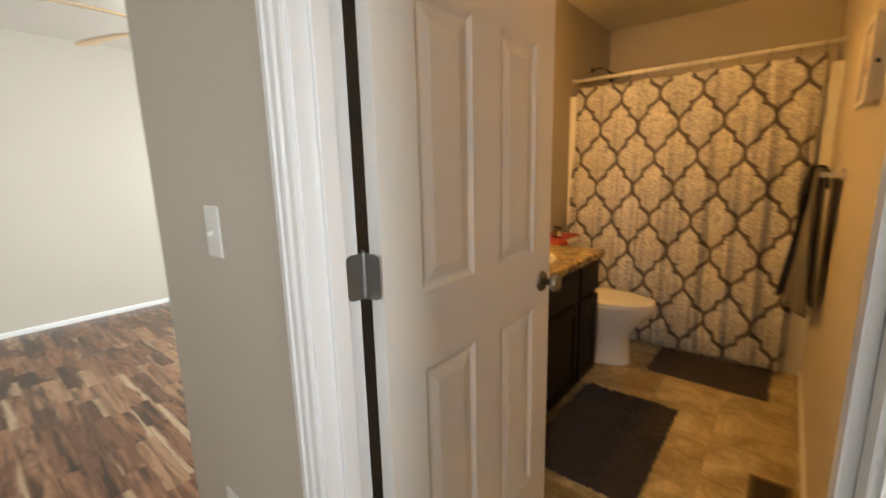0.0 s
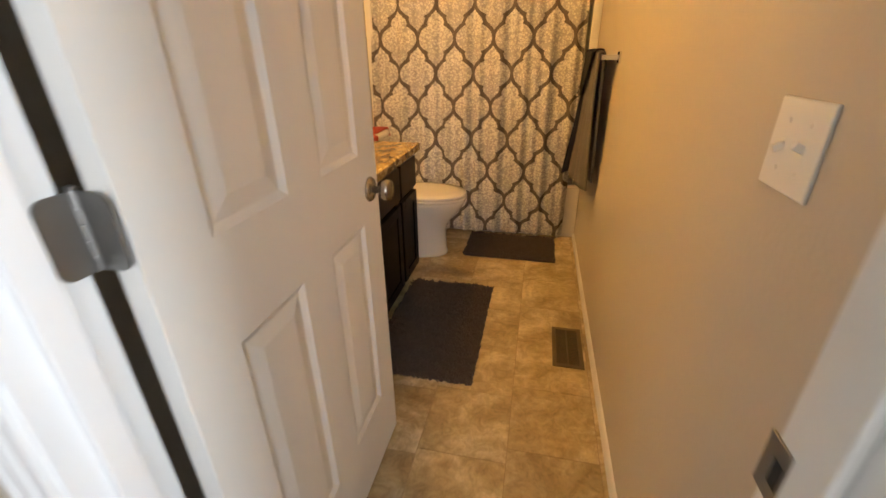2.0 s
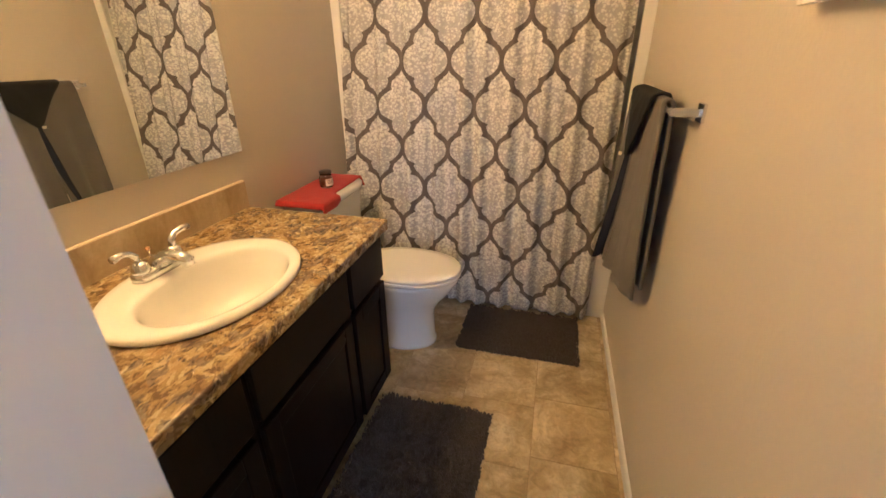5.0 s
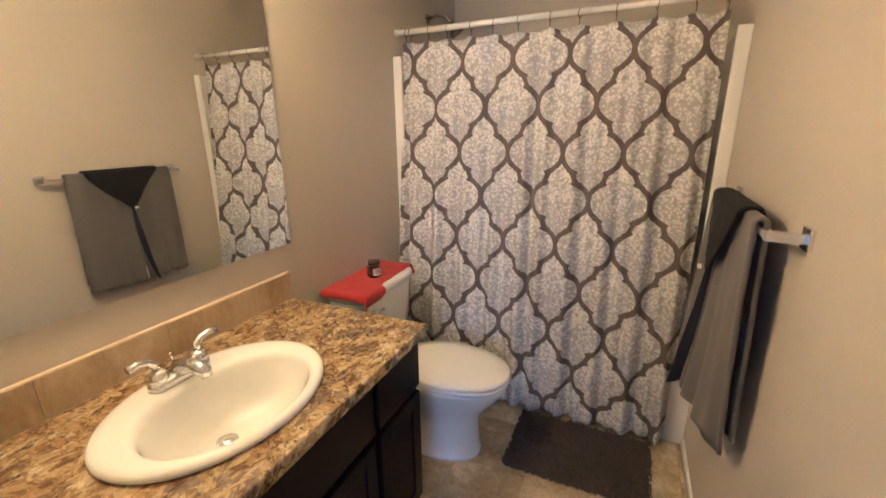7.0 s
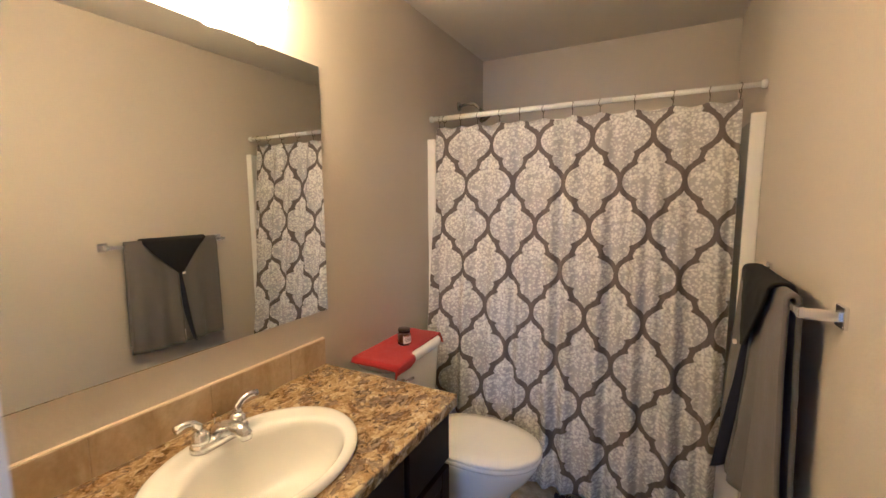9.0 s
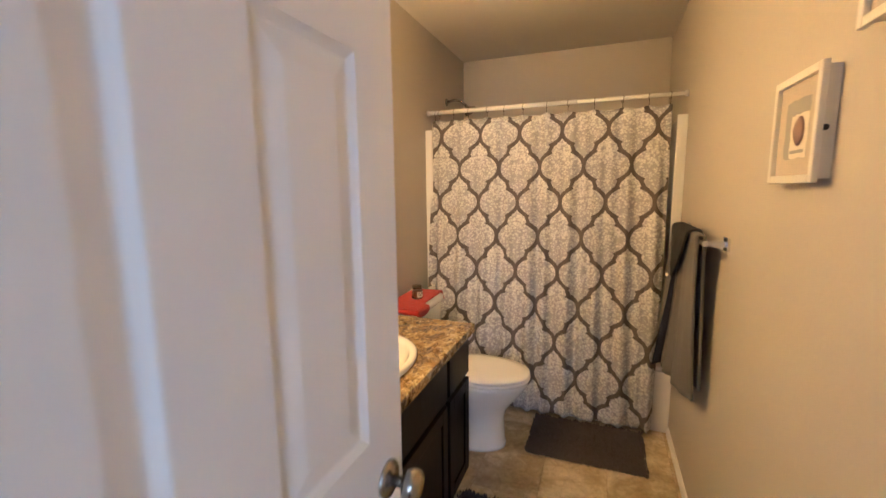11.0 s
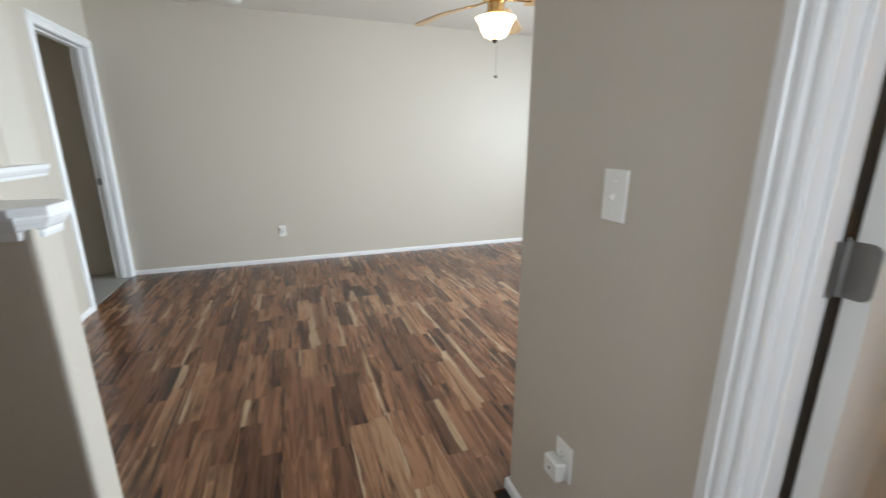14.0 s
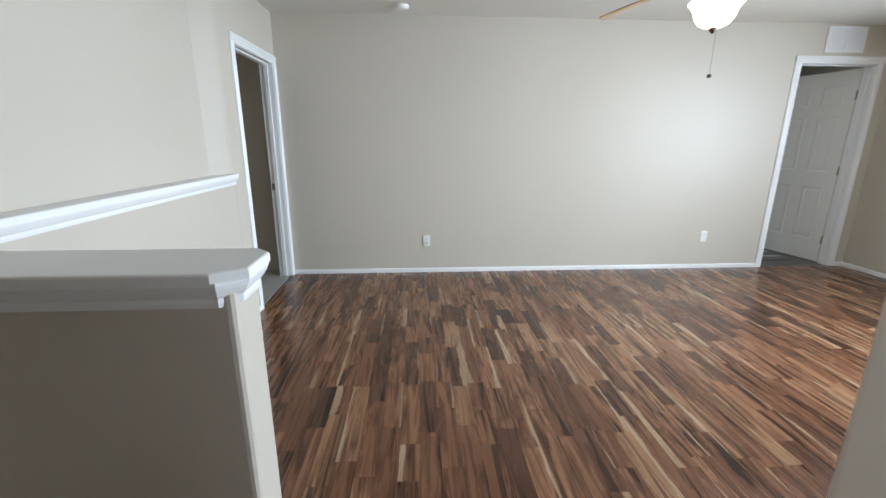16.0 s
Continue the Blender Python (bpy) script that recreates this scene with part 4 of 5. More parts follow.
part("rod_knob", lathe([(0.0, 0.056), (0.0055, 0.058), (0.0065, 0.063), (0.005, 0.068), (0.0, 0.069)], 14, at=(-0.022, 0, 0)), BRASS, rod, "", True)

# mirror and light above it
mi = thing("wall_mirror", BATH_W, 1.745, 1.028, "large frameless mirror above the vanity", "mirror")
part("glass", box(0.001, 0.006, 0, 1.095, 0, 0.935, 0.0015), MIRROR, mi)
for y, z in ((0.25, 0.935), (0.83, 0.935)):
    part("clip", box(0.0, 0.009, y - 0.008, y + 0.008, z - 0.006, z + 0.006, 0.001), PLASTIC, mi)
vl = thing("vanity_light", BATH_W, 2.28, 2.175, "wall light bar with three glowing glass shades", "wall light")
part("backplate", box(0.0, 0.03, -0.30, 0.30, -0.05, 0.05, 0.008, 2), NICKEL, vl)
for y in (-0.235, 0.0, 0.235):
    arm = part("arm", tube([(0.03, y, 0.0), (0.10, y, 0.0), (0.12, y, -0.012), (0.12, y, -0.03)], 0.008, 10), NICKEL, vl, "", True)
    part("shade", lathe([(0.024, -0.028), (0.034, -0.036), (0.048, -0.062), (0.057, -0.098), (0.060, -0.126), (0.056, -0.142), (0.040, -0.152), (0.018, -0.156), (0.0, -0.157)], 28, at=(0.12, y, 0)), VANITY_GLASS, arm, "lit frosted glass shade", True)

# ---- bathroom: toilet ----
TY = 3.192
to = thing("toilet", BATH_W + 0.01, TY, 0, "white ceramic toilet with its lid closed", "toilet")


def loft_rings(rows, sides=40, power=2.0, cap0=True, cap1=True):
    """Superellipse rings: (cx, half_x_front, half_x_back, half_y, z)."""
    bm = bmesh.new()
    rings = []
    for cx, fx, bx, hy, z in rows:
        ring = []
        for k in range(sides):
            a = k * math.tau / sides
            c, s = math.cos(a), math.sin(a)
            px = (abs(c) ** (2 / power)) * (fx if c > 0 else -bx)
            py = (abs(s) ** (2 / power)) * (hy if s > 0 else -hy)
            ring.append(bm.verts.new((cx + px, py, z)))
        rings.append(ring)
    for ra, rb in zip(rings, rings[1:]):
        for k in range(sides):
            bm.faces.new((ra[k], ra[(k + 1) % sides], rb[(k + 1) % sides], rb[k]))
    if cap0:
        bm.faces.new(rings[0])
    if cap1:
        bm.faces.new(rings[-1][::-1])
    return bm


part("bowl", loft_rings([(0.42, 0.232, 0.22, 0.124, 0.0), (0.42, 0.231, 0.22, 0.123, 0.016), (0.42, 0.225, 0.22, 0.117, 0.024), (0.42, 0.222, 0.22, 0.115, 0.10), (0.42, 0.221, 0.22, 0.115, 0.17), (0.43, 0.224, 0.23, 0.122, 0.215), (0.445, 0.245, 0.25, 0.145, 0.265), (0.465, 0.272, 0.27, 0.166, 0.32), (0.48, 0.287, 0.28, 0.178, 0.37), (0.48, 0.290, 0.28, 0.182, 0.388), (0.48, 0.285, 0.275, 0.178, 0.395)], 48, 2.2), CERAMIC, to, "", True)
part("trapway", loft_rings([(0.28, 0.10, 0.14, 0.10, 0.0), (0.28, 0.10, 0.14, 0.09, 0.12), (0.26, 0.11, 0.14, 0.10, 0.26), (0.22, 0.12, 0.14, 0.12, 0.38)], 32, 2.6), CERAMIC, to, "", True)
part("seat", loft_rings([(0.49, 0.286, 0.235, 0.182, 0.396), (0.49, 0.290, 0.238, 0.186, 0.402), (0.49, 0.290, 0.238, 0.186, 0.412), (0.49, 0.287, 0.236, 0.183, 0.415)], 56, 2.15), CERAMIC, to, "", True)
part("lid", loft_rings([(0.49, 0.282, 0.235, 0.180, 0.417), (0.49, 0.288, 0.238, 0.185, 0.421), (0.49, 0.288, 0.238, 0.185, 0.428), (0.49, 0.280, 0.232, 0.178, 0.435), (0.49, 0.22, 0.18, 0.135, 0.440), (0.49, 0.10, 0.08, 0.06, 0.441)], 56, 2.15), CERAMIC, to, "", True)
for s in (-1, 1):
    part("lid_hinge", box(0.245, 0.275, s * 0.075 - 0.02, s * 0.075 + 0.02, 0.398, 0.430, 0.006, 2), CERAMIC, to)
    part("bolt_cap", lathe([(0.016, 0.0), (0.016, 0.008), (0.010, 0.018), (0.0, 0.021)], 16, at=(0.33, s * 0.120, 0.0)), CERAMIC, to, "", True)
part("tank", loft_rings([(0.105, 0.085, 0.085, 0.195, 0.385), (0.105, 0.095, 0.095, 0.205, 0.42), (0.108, 0.100, 0.098, 0.215, 0.60), (0.110, 0.104, 0.100, 0.222, 0.745)], 48, 5.0), CERAMIC, to, "", True)
part("tank_lid", loft_rings([(0.112, 0.108, 0.104, 0.226, 0.745), (0.112, 0.115, 0.108, 0.233, 0.752), (0.112, 0.115, 0.108, 0.233, 0.772), (0.112, 0.108, 0.103, 0.226, 0.781), (0.112, 0.08, 0.08, 0.19, 0.783)], 48, 5.0), CERAMIC, to, "", True)
fl = part("flush_lever", lathe([(0.012, 0.212), (0.013, 0.218), (0.009, 0.224), (0.0, 0.225)], 16, "x", (0, -0.155, 0.69)), CHROME, to, "chrome flush lever", True)
part("lever_arm", tube([(0.222, -0.155, 0.69), (0.226, -0.125, 0.687), (0.226, -0.085, 0.682)], [0.005, 0.005, 0.006], 10), CHROME, fl, "", True)


# red towel laid over the tank lid
def red_fold(s, y):
    """Lies on the lid, rounds its front corner and hangs a little."""
    z0 = 0.786 + 0.0025 * noise.noise((s * 20, y * 16, 0))
    front = 0.232
    if s <= front:
        return Vector((s, y, z0 + 0.006))
    d = s - front
    q = min(d, 0.02) / 0.02
    return Vector((front + 0.012 * math.sin(q * math.pi / 2), y, z0 + 0.006 - 0.012 * (1 - math.cos(q * math.pi / 2)) - max(0, d - 0.02)))


rt = thing("red_hand_towel", BATH_W + 0.01, TY, 0, "red terry hand towel draped over the toilet tank", "towel")
bm = bmesh.new()
NX, NY = 34, 40
rows = []
for i in range(NX + 1):
    row = []
    for j in range(NY + 1):
        y = -0.245 + 0.515 * j / NY
        hang = 0.232 + (0.035 if y < -0.09 else -0.012 - 0.03 * (y + 0.09)) + 0.016 * max(-1, min(1, -(y + 0.09) * 25))
        s = 0.01 + (hang - 0.01) * i / NX
        p = red_fold(s, y)
        if abs(y) > 0.232:
            p.z -= (abs(y) - 0.232) * 1.6
        row.append(bm.verts.new(p))
    rows.append(row)
for i in range(NX):
    for j in range(NY):
        bm.faces.new((rows[i][j], rows[i + 1][j], rows[i + 1][j + 1], rows[i][j + 1]))
bmesh.ops.recalc_face_normals(bm, faces=bm.faces)
bmesh.ops.solidify(bm, geom=list(bm.faces), thickness=0.006)
part("cloth", bm, RED_TOWEL, rt, "", True)

# candle jar on the red towel
cj = thing("candle_jar", BATH_W + 0.140, TY - 0.005, 0.7945, "small glass candle jar with amber wax and a label", "candle")
part("jar", lathe([(0.0, 0.0), (0.026, 0.0), (0.030, 0.004), (0.031, 0.02), (0.030, 0.05), (0.026, 0.058), (0.026, 0.066), (0.0245, 0.066), (0.0245, 0.058), (0.028, 0.05), (0.0285, 0.02), (0.027, 0.006), (0.0, 0.004)], 28), GLASS, cj, "", True)
part("wax", lathe([(0.0, 0.0045), (0.0265, 0.0065), (0.0278, 0.02), (0.0272, 0.046), (0.0, 0.047)], 24), AMBER, cj, "amber wax", True)
part("lid", lathe([(0.0, 0.0665), (0.0285, 0.0665), (0.0285, 0.076), (0.026, 0.078), (0.0, 0.078)], 28), BRONZE, cj, "dark metal lid", True)
bm = bmesh.new()
for k in range(10):
    a0, a1 = radians(-65 + k * 9), radians(-65 + (k + 1) * 9)
    vs = [bm.verts.new((0.0315 * math.cos(a), 0.0315 * math.sin(a), z)) for a, z in ((a0, 0.012), (a1, 0.012), (a1, 0.044), (a0, 0.044))]
    bm.faces.new(vs)
bmesh.ops.remove_doubles(bm, verts=bm.verts, dist=1e-5)
lb = part("label", bm, PAPER, cj, "pale paper label")
bm = bmesh.new()
for z, a, b in ((0.036, -50, 10), (0.029, -55, 15), (0.022, -45, 5)):
    for k in range(6):
        a0, a1 = radians(a + (b - a) * k / 6), radians(a + (b - a) * (k + 1) / 6)
        bm.faces.new([bm.verts.new((0.032 * math.cos(q), 0.032 * math.sin(q), zz)) for q, zz in ((a0, z), (a1, z), (a1, z + 0.003), (a0, z + 0.003))])
part("print_lines", bm, INK, lb)

# ---- bathroom: tub, curtain, shower ----
TUB_Y = 3.612
tub = thing("bathtub", BATH_W, TUB_Y, 0, "white alcove bathtub behind the shower curtain", "bathtub")
W = BATH_E - BATH_W
bm = box(0.0, W, 0.0, 0.03, 0.0, 0.37, 0.006, 2)
add_box(bm, 0.0, W, 0.004, 0.09, 0.365, 0.395, 0.012, 3)
part("apron", bm, ACRYLIC, tub)
bm = box(0.0, 0.08, 0.09, 0.87, 0.30, 0.395, 0.01, 2)
add_box(bm, W - 0.08, W, 0.09, 0.87, 0.30, 0.395, 0.01, 2)
add_box(bm, 0.08, W - 0.08, 0.80, 0.87, 0.30, 0.395, 0.01, 2)
part("rim", bm, ACRYLIC, tub)
bm = box(0.05, W - 0.05, 0.06, 0.84, 0.05, 0.08)
add_box(bm, 0.05, 0.08, 0.06, 0.84, 0.08, 0.33)
add_box(bm, W - 0.08, W - 0.05, 0.06, 0.84, 0.08, 0.33)
part("basin", bm, ACRYLIC, tub)

su = thing("tub_surround", 0, 0, 0.395, "white moulded tub surround panels on the alcove walls", "tub surround")
for x0, x1 in ((BATH_W, BATH_W + 0.022), (BATH_E - 0.022, BATH_E)):
    part("side_panel", box(x0, x1, 3.690, BATH_N - 0.022, 0, 1.402, 0.006, 3), ACRYLIC, su)
for x0, x1 in ((BATH_W, BATH_W + 0.048), (BATH_E - 0.052, BATH_E)):
    part("front_flange", box(x0, x1, 3.668, 3.688, 0, 1.402, 0.006, 3), ACRYLIC, su)
part("back_panel", box(BATH_W, BATH_E, BATH_N - 0.022, BATH_N, 0, 1.402, 0.006, 3), ACRYLIC, su)

ROD_Y, ROD_Z = 3.712, 1.911
cr = thing("curtain_rod", BATH_W, ROD_Y, ROD_Z, "white tension shower curtain rod between the walls", "curtain rod")
part("rod", tube([(0.004, 0, 0), (0.95, 0, 0)], 0.0135, 20), ACRYLIC, cr, "", True)
part("inner_rod", tube([(0.95, 0, 0), (W - 0.004, 0, 0)], 0.0115, 20), ACRYLIC, cr, "", True)
for x, s in ((0.0, 1), (W, -1)):
    part("end_cap", lathe([(0.018, x), (0.018, x + s * 0.012), (0.0145, x + s * 0.02)], 20, "x"), ACRYLIC, cr, "", True)

HOOKS = [-1.462, -1.432, -1.335, -1.235, -1.11, -1.005, -0.885, -0.745, -0.62, -0.475, -0.325, -0.19, -0.085]
hook = thing("curtain_hook", 0, ROD_Y, ROD_Z, "bronze curtain ring over the rod", "curtain hook", "shower curtain hooks")
ringpts = [(0.002 * math.sin(k), 0.019 * math.cos(k * math.tau / 20), 0.019 * math.sin(k * math.tau / 20) - 0.006) for k in range(20)]
part("ring", tube(ringpts, 0.0016, 8, closed=True), BRONZE, hook, "", True)
part("shank", tube([(0, 0, -0.024), (0.001, -0.004, -0.034), (0, -0.002, -0.046), (0, 0.004, -0.050)], 0.0016, 8), BRONZE, hook, "", True)
hook.matrix_basis = pose(HOOKS[0], ROD_Y, ROD_Z, 0, 0, 8)
for i, x in enumerate(HOOKS[1:]):
    copy_thing(hook, pose(x, ROD_Y, ROD_Z, 0, 0, (-14, 10, 4, -8, 15, -5, 9, -12, 3, 12, -9, 6)[i]))

# curtain: folds follow the hooks, and the cloth leans out over the tub's rim
sc = thing("shower_curtain", 0, 0, 0, "grey and white trellis print shower curtain hanging closed", "shower curtain")
bm = bmesh.new()
uvl = bm.loops.layers.uv.new("cloth")
CX0, CX1, CZ0, CZ1 = -1.485, -0.075, 0.022, 1.862
NX, NZ = 340, 70
grid = []
for i in range(NX + 1):
    col = []
    f = i / NX
    for j in range(NZ + 1):
        g = j / NZ
        z = CZ0 + (CZ1 - CZ0) * g
        x = CX0 + (CX1 - CX0) * f
        low = 1 - g
        # right-hand hem swings in a little near the floor
        x -= 0.012 * f * low * low + 0.004 * f * f * low
        lean = 3.712 + (3.570 - 3.712) * min(1.0, max(0.0, (1.86 - z) / 1.45)) - 0.012 * max(0, 0.4 - z)
        k = (0.35 + 0.65 * low ** 0.6)
        fold = 0.018 * math.sin(x * 47 + 1.4 * math.sin(x * 9 + z * 0.8)) + 0.011 * math.sin(x * 83 + 2.0 + z * 0.9) + 0.010 * noise.noise((x * 7, z * 0.9, 3.1))
        near_left = max(0.0, 1 - (x + 1.49) / 0.14)
        fold += 0.014 * near_left * math.sin((x + 1.49) * 150 + 0.6 * z)
        near_right = max(0.0, 1 - (CX1 - x) / 0.18)
        fold += 0.016 * near_right * math.sin((CX1 - x) * 95 + 0.5 * z)
        top = max(0.0, (g - 0.93) / 0.07)
        nearest = min(abs(x - h) for h in HOOKS)
        z -= 0.016 * top * min(1.0, nearest / 0.06)
        y = lean + fold * k
        col.append((bm.verts.new((x, y, z)), (CX0 + (CX1 - CX0) * f - 0.012 * f * low, CZ0 + (CZ1 - CZ0) * g)))
    grid.append(col)
for i in range(NX):
    for j in range(NZ):
        quad = (grid[i][j], grid[i + 1][j], grid[i + 1][j + 1], grid[i][j + 1])
        face = bm.faces.new([q[0] for q in quad])
        for loop, q in zip(face.loops, quad):
            loop[uvl].uv = q[1]
cloth_ob = part("cloth", bm, TRELLIS, sc, "", True)
thick = cloth_ob.modifiers.new("thickness", "SOLIDIFY")
thick.thickness, thick.offset = 0.0015, 1.0
bm = bmesh.new()
liner = []
for i in range(121):
    x = CX0 + 0.01 + (CX1 - CX0 - 0.07) * i / 120
    y = 3.745 + 0.010 * math.sin(x * 40) + 0.006 * math.sin(x * 71 + 1)
    liner.append([bm.verts.new((x, y, z)) for z in (0.42, 1.0, 1.855)])
for a, b in zip(liner, liner[1:]):
    for k in range(2):
        bm.faces.new((a[k], b[k], b[k + 1], a[k + 1]))
part("liner", bm, ACRYLIC, sc, "white inner liner", True)

sh = thing("wall_shower", BATH_W, 4.08, 2.05, "dark chrome shower head on a bent wall arm", "shower head")
part("flange", lathe([(0.028, 0.0), (0.026, 0.006), (0.012, 0.010)], 20, "x"), NICKEL, sh, "", True)
part("arm", tube([(0.0, 0, 0), (0.06, 0, 0.012), (0.11, 0, 0.004), (0.15, 0, -0.035)], 0.0095, 12), NICKEL, sh, "", True)
bm = lathe([(0.010, 0.02), (0.014, 0.0), (0.020, -0.012), (0.045, -0.035), (0.048, -0.045), (0.0, -0.046)], 24)
bmesh.ops.transform(bm, matrix=pose(0.16, 0, -0.045, 0, -38, 0), verts=bm.verts)
part("head", bm, NICKEL, sh, "", True)

# ---- bathroom: towels ----
BAR_X, BAR_Z = -0.068, 1.216
tb = thing("towel_bar", BATH_E, 3.070, BAR_Z, "square chrome towel bar on the wall", "towel bar")
part("bar", box(BAR_X - 0.008, BAR_X + 0.008, -0.325, 0.325, -0.008, 0.008, 0.001), CHROME, tb)
for y in (-0.331, 0.331):
    post = part("post", box(BAR_X - 0.010, -0.008, y - 0.010, y + 0.010, -0.010, 0.010, 0.001), CHROME, tb)
    part("rosette", box(-0.009, 0.0, y - 0.024, y + 0.024, -0.024, 0.024, 0.002), CHROME, post)


def hanging_towel(name, y0, y1, front_z, back_z, mat, label, seed, gap=0.024, layers=1, curl=0.0, spread=0.03):
    """A towel over the bar: front and back flaps with soft folds and thickness."""
    top = thing(name, 0, 0, 0, label, "towel", "towels on the bar")
    bm = bmesh.new()
    ny, rows = 28, []
    front_len, back_len = BAR_Z - front_z, BAR_Z - back_z
    steps = [("b", k / 18) for k in range(18, 0, -1)] + [("t", k / 8) for k in range(9)] + [("f", k / 22) for k in range(1, 23)]
    for kind, q in steps:
        row = []
        for j in range(ny + 1):
            f = j / ny
            y = y0 + (y1 - y0) * f
            wave = 0.010 * math.sin(f * 9.5 + seed) + 0.007 * math.sin(f * 17 + 2 * seed)
            if kind == "t":
                a = math.pi * q
                p = Vector((BAR_X + gap * math.cos(a) * 0.75, y, BAR_Z + 0.010 + 0.012 * math.sin(a)))
            elif kind == "f":
                p = Vector((BAR_X - gap * 0.75 - spread * q + wave * q * 1.1 - curl * q * q * (f - 0.5), y + 0.014 * math.sin(q * 2.2 + seed) * (f - 0.5), BAR_Z + 0.010 - (front_len + 0.010) * q))
            else:
                p = Vector((BAR_X + gap * 0.75 + wave * q * 0.5 + 0.014 * q, y, BAR_Z + 0.010 - (back_len + 0.010) * q))
                p.x = min(p.x, -0.012)
            p.x += 0.0015 * noise.noise((y * 40, p.z * 25, seed))
            row.append(bm.verts.new(p))
        rows.append(row)
    for a, b in zip(rows, rows[1:]):
        for j in range(ny):
            bm.faces.new((a[j], a[j + 1], b[j + 1], b[j]))
    ob = part("cloth", bm, mat, top, "", True)
    s = ob.modifiers.new("thickness", "SOLIDIFY")
    s.thickness, s.offset = 0.011, 0.0
    return top


hanging_towel("bath_towel", 2.815, 3.070, 0.595, 0.64, GREY_TOWEL, "grey folded bath towel hanging over the bar", 0.6, 0.016, curl=0.042, spread=0.012)
hanging_towel("bath_towel", 3.076, 3.332, 0.610, 0.66, GREY_TOWEL, "grey bath towel hanging beside its pair on the bar", 2.1, 0.022, curl=-0.01, spread=0.036)
# black hand towel folded to a point over the grey ones
bt = thing("hand_towel", 0, 0, 0, "black hand towel folded to a point over the grey towels", "towel", "towels on the bar")
bm = bmesh.new()
rows = []
for r in range(25):
    q = r / 24
    row = []
    for j in range(25):
        f = j / 24
        half = 0.175 * (1 - max(0, (q - 0.38)) / 0.62) + 0.008
        y = 3.072 + half * (2 * f - 1) + 0.006 * math.sin(q * 8)
        if q < 0.38:
            a = math.pi * (q / 0.38)
            p = Vector((BAR_X + 0.027 * math.cos(a), y, BAR_Z + 0.016 + 0.013 * math.sin(a)))
            if q < 0.1:
                p.z -= (0.1 - q) * 0.8
        else:
            d = (q - 0.38) / 0.62
            p = Vector((BAR_X - 0.027 - 0.016 * d - 0.012 * math.sin(d * 3) * (1 - abs(2 * f - 1)), y, BAR_Z + 0.016 - 0.20 * d))
        p.x += 0.003 * noise.noise((y * 30, p.z * 30, 7))
        row.append(bm.verts.new(p))
    rows.append(row)
for a, b in zip(rows, rows[1:]):
    for j in range(24):
        bm.faces.new((a[j], a[j + 1], b[j + 1], b[j]))
ob = part("cloth", bm, BLACK_TOWEL, bt, "", True)
s = ob.modifiers.new("thickness", "SOLIDIFY")
s.thickness, s.offset = 0.008, 1.0
part("tag", box(BAR_X - 0.070, BAR_X - 0.060, 3.080, 3.096, 1.028, 1.040, 0.001), PAPER, bt, "small white tag")
# its tail hangs between the two grey towels
bm = bmesh.new()
rows = []
for r in range(25):
    q = r / 24
    row = []
    for j in range(9):
        f = j / 8
        x = BAR_X - 0.030 - 0.050 * q + (f - 0.5) * (0.010 + 0.030 * q)
        row.append(bm.verts.new((x, 3.073 + 0.010 * math.sin(q * 4 + f * 2) + 0.05 * q * q, BAR_Z - 0.10 - 0.50 * q + 0.02 * (f - 0.5))))
    rows.append(row)
for a, b in zip(rows, rows[1:]):
    for j in range(8):
        bm.faces.new((a[j], a[j + 1], b[j + 1], b[j]))
ob = part("tail", bm, NAVY_TOWEL, bt, "navy tail of the towel", True)
s = ob.modifiers.new("thickness", "SOLIDIFY")
s.thickness, s.offset = 0.009, 0.0


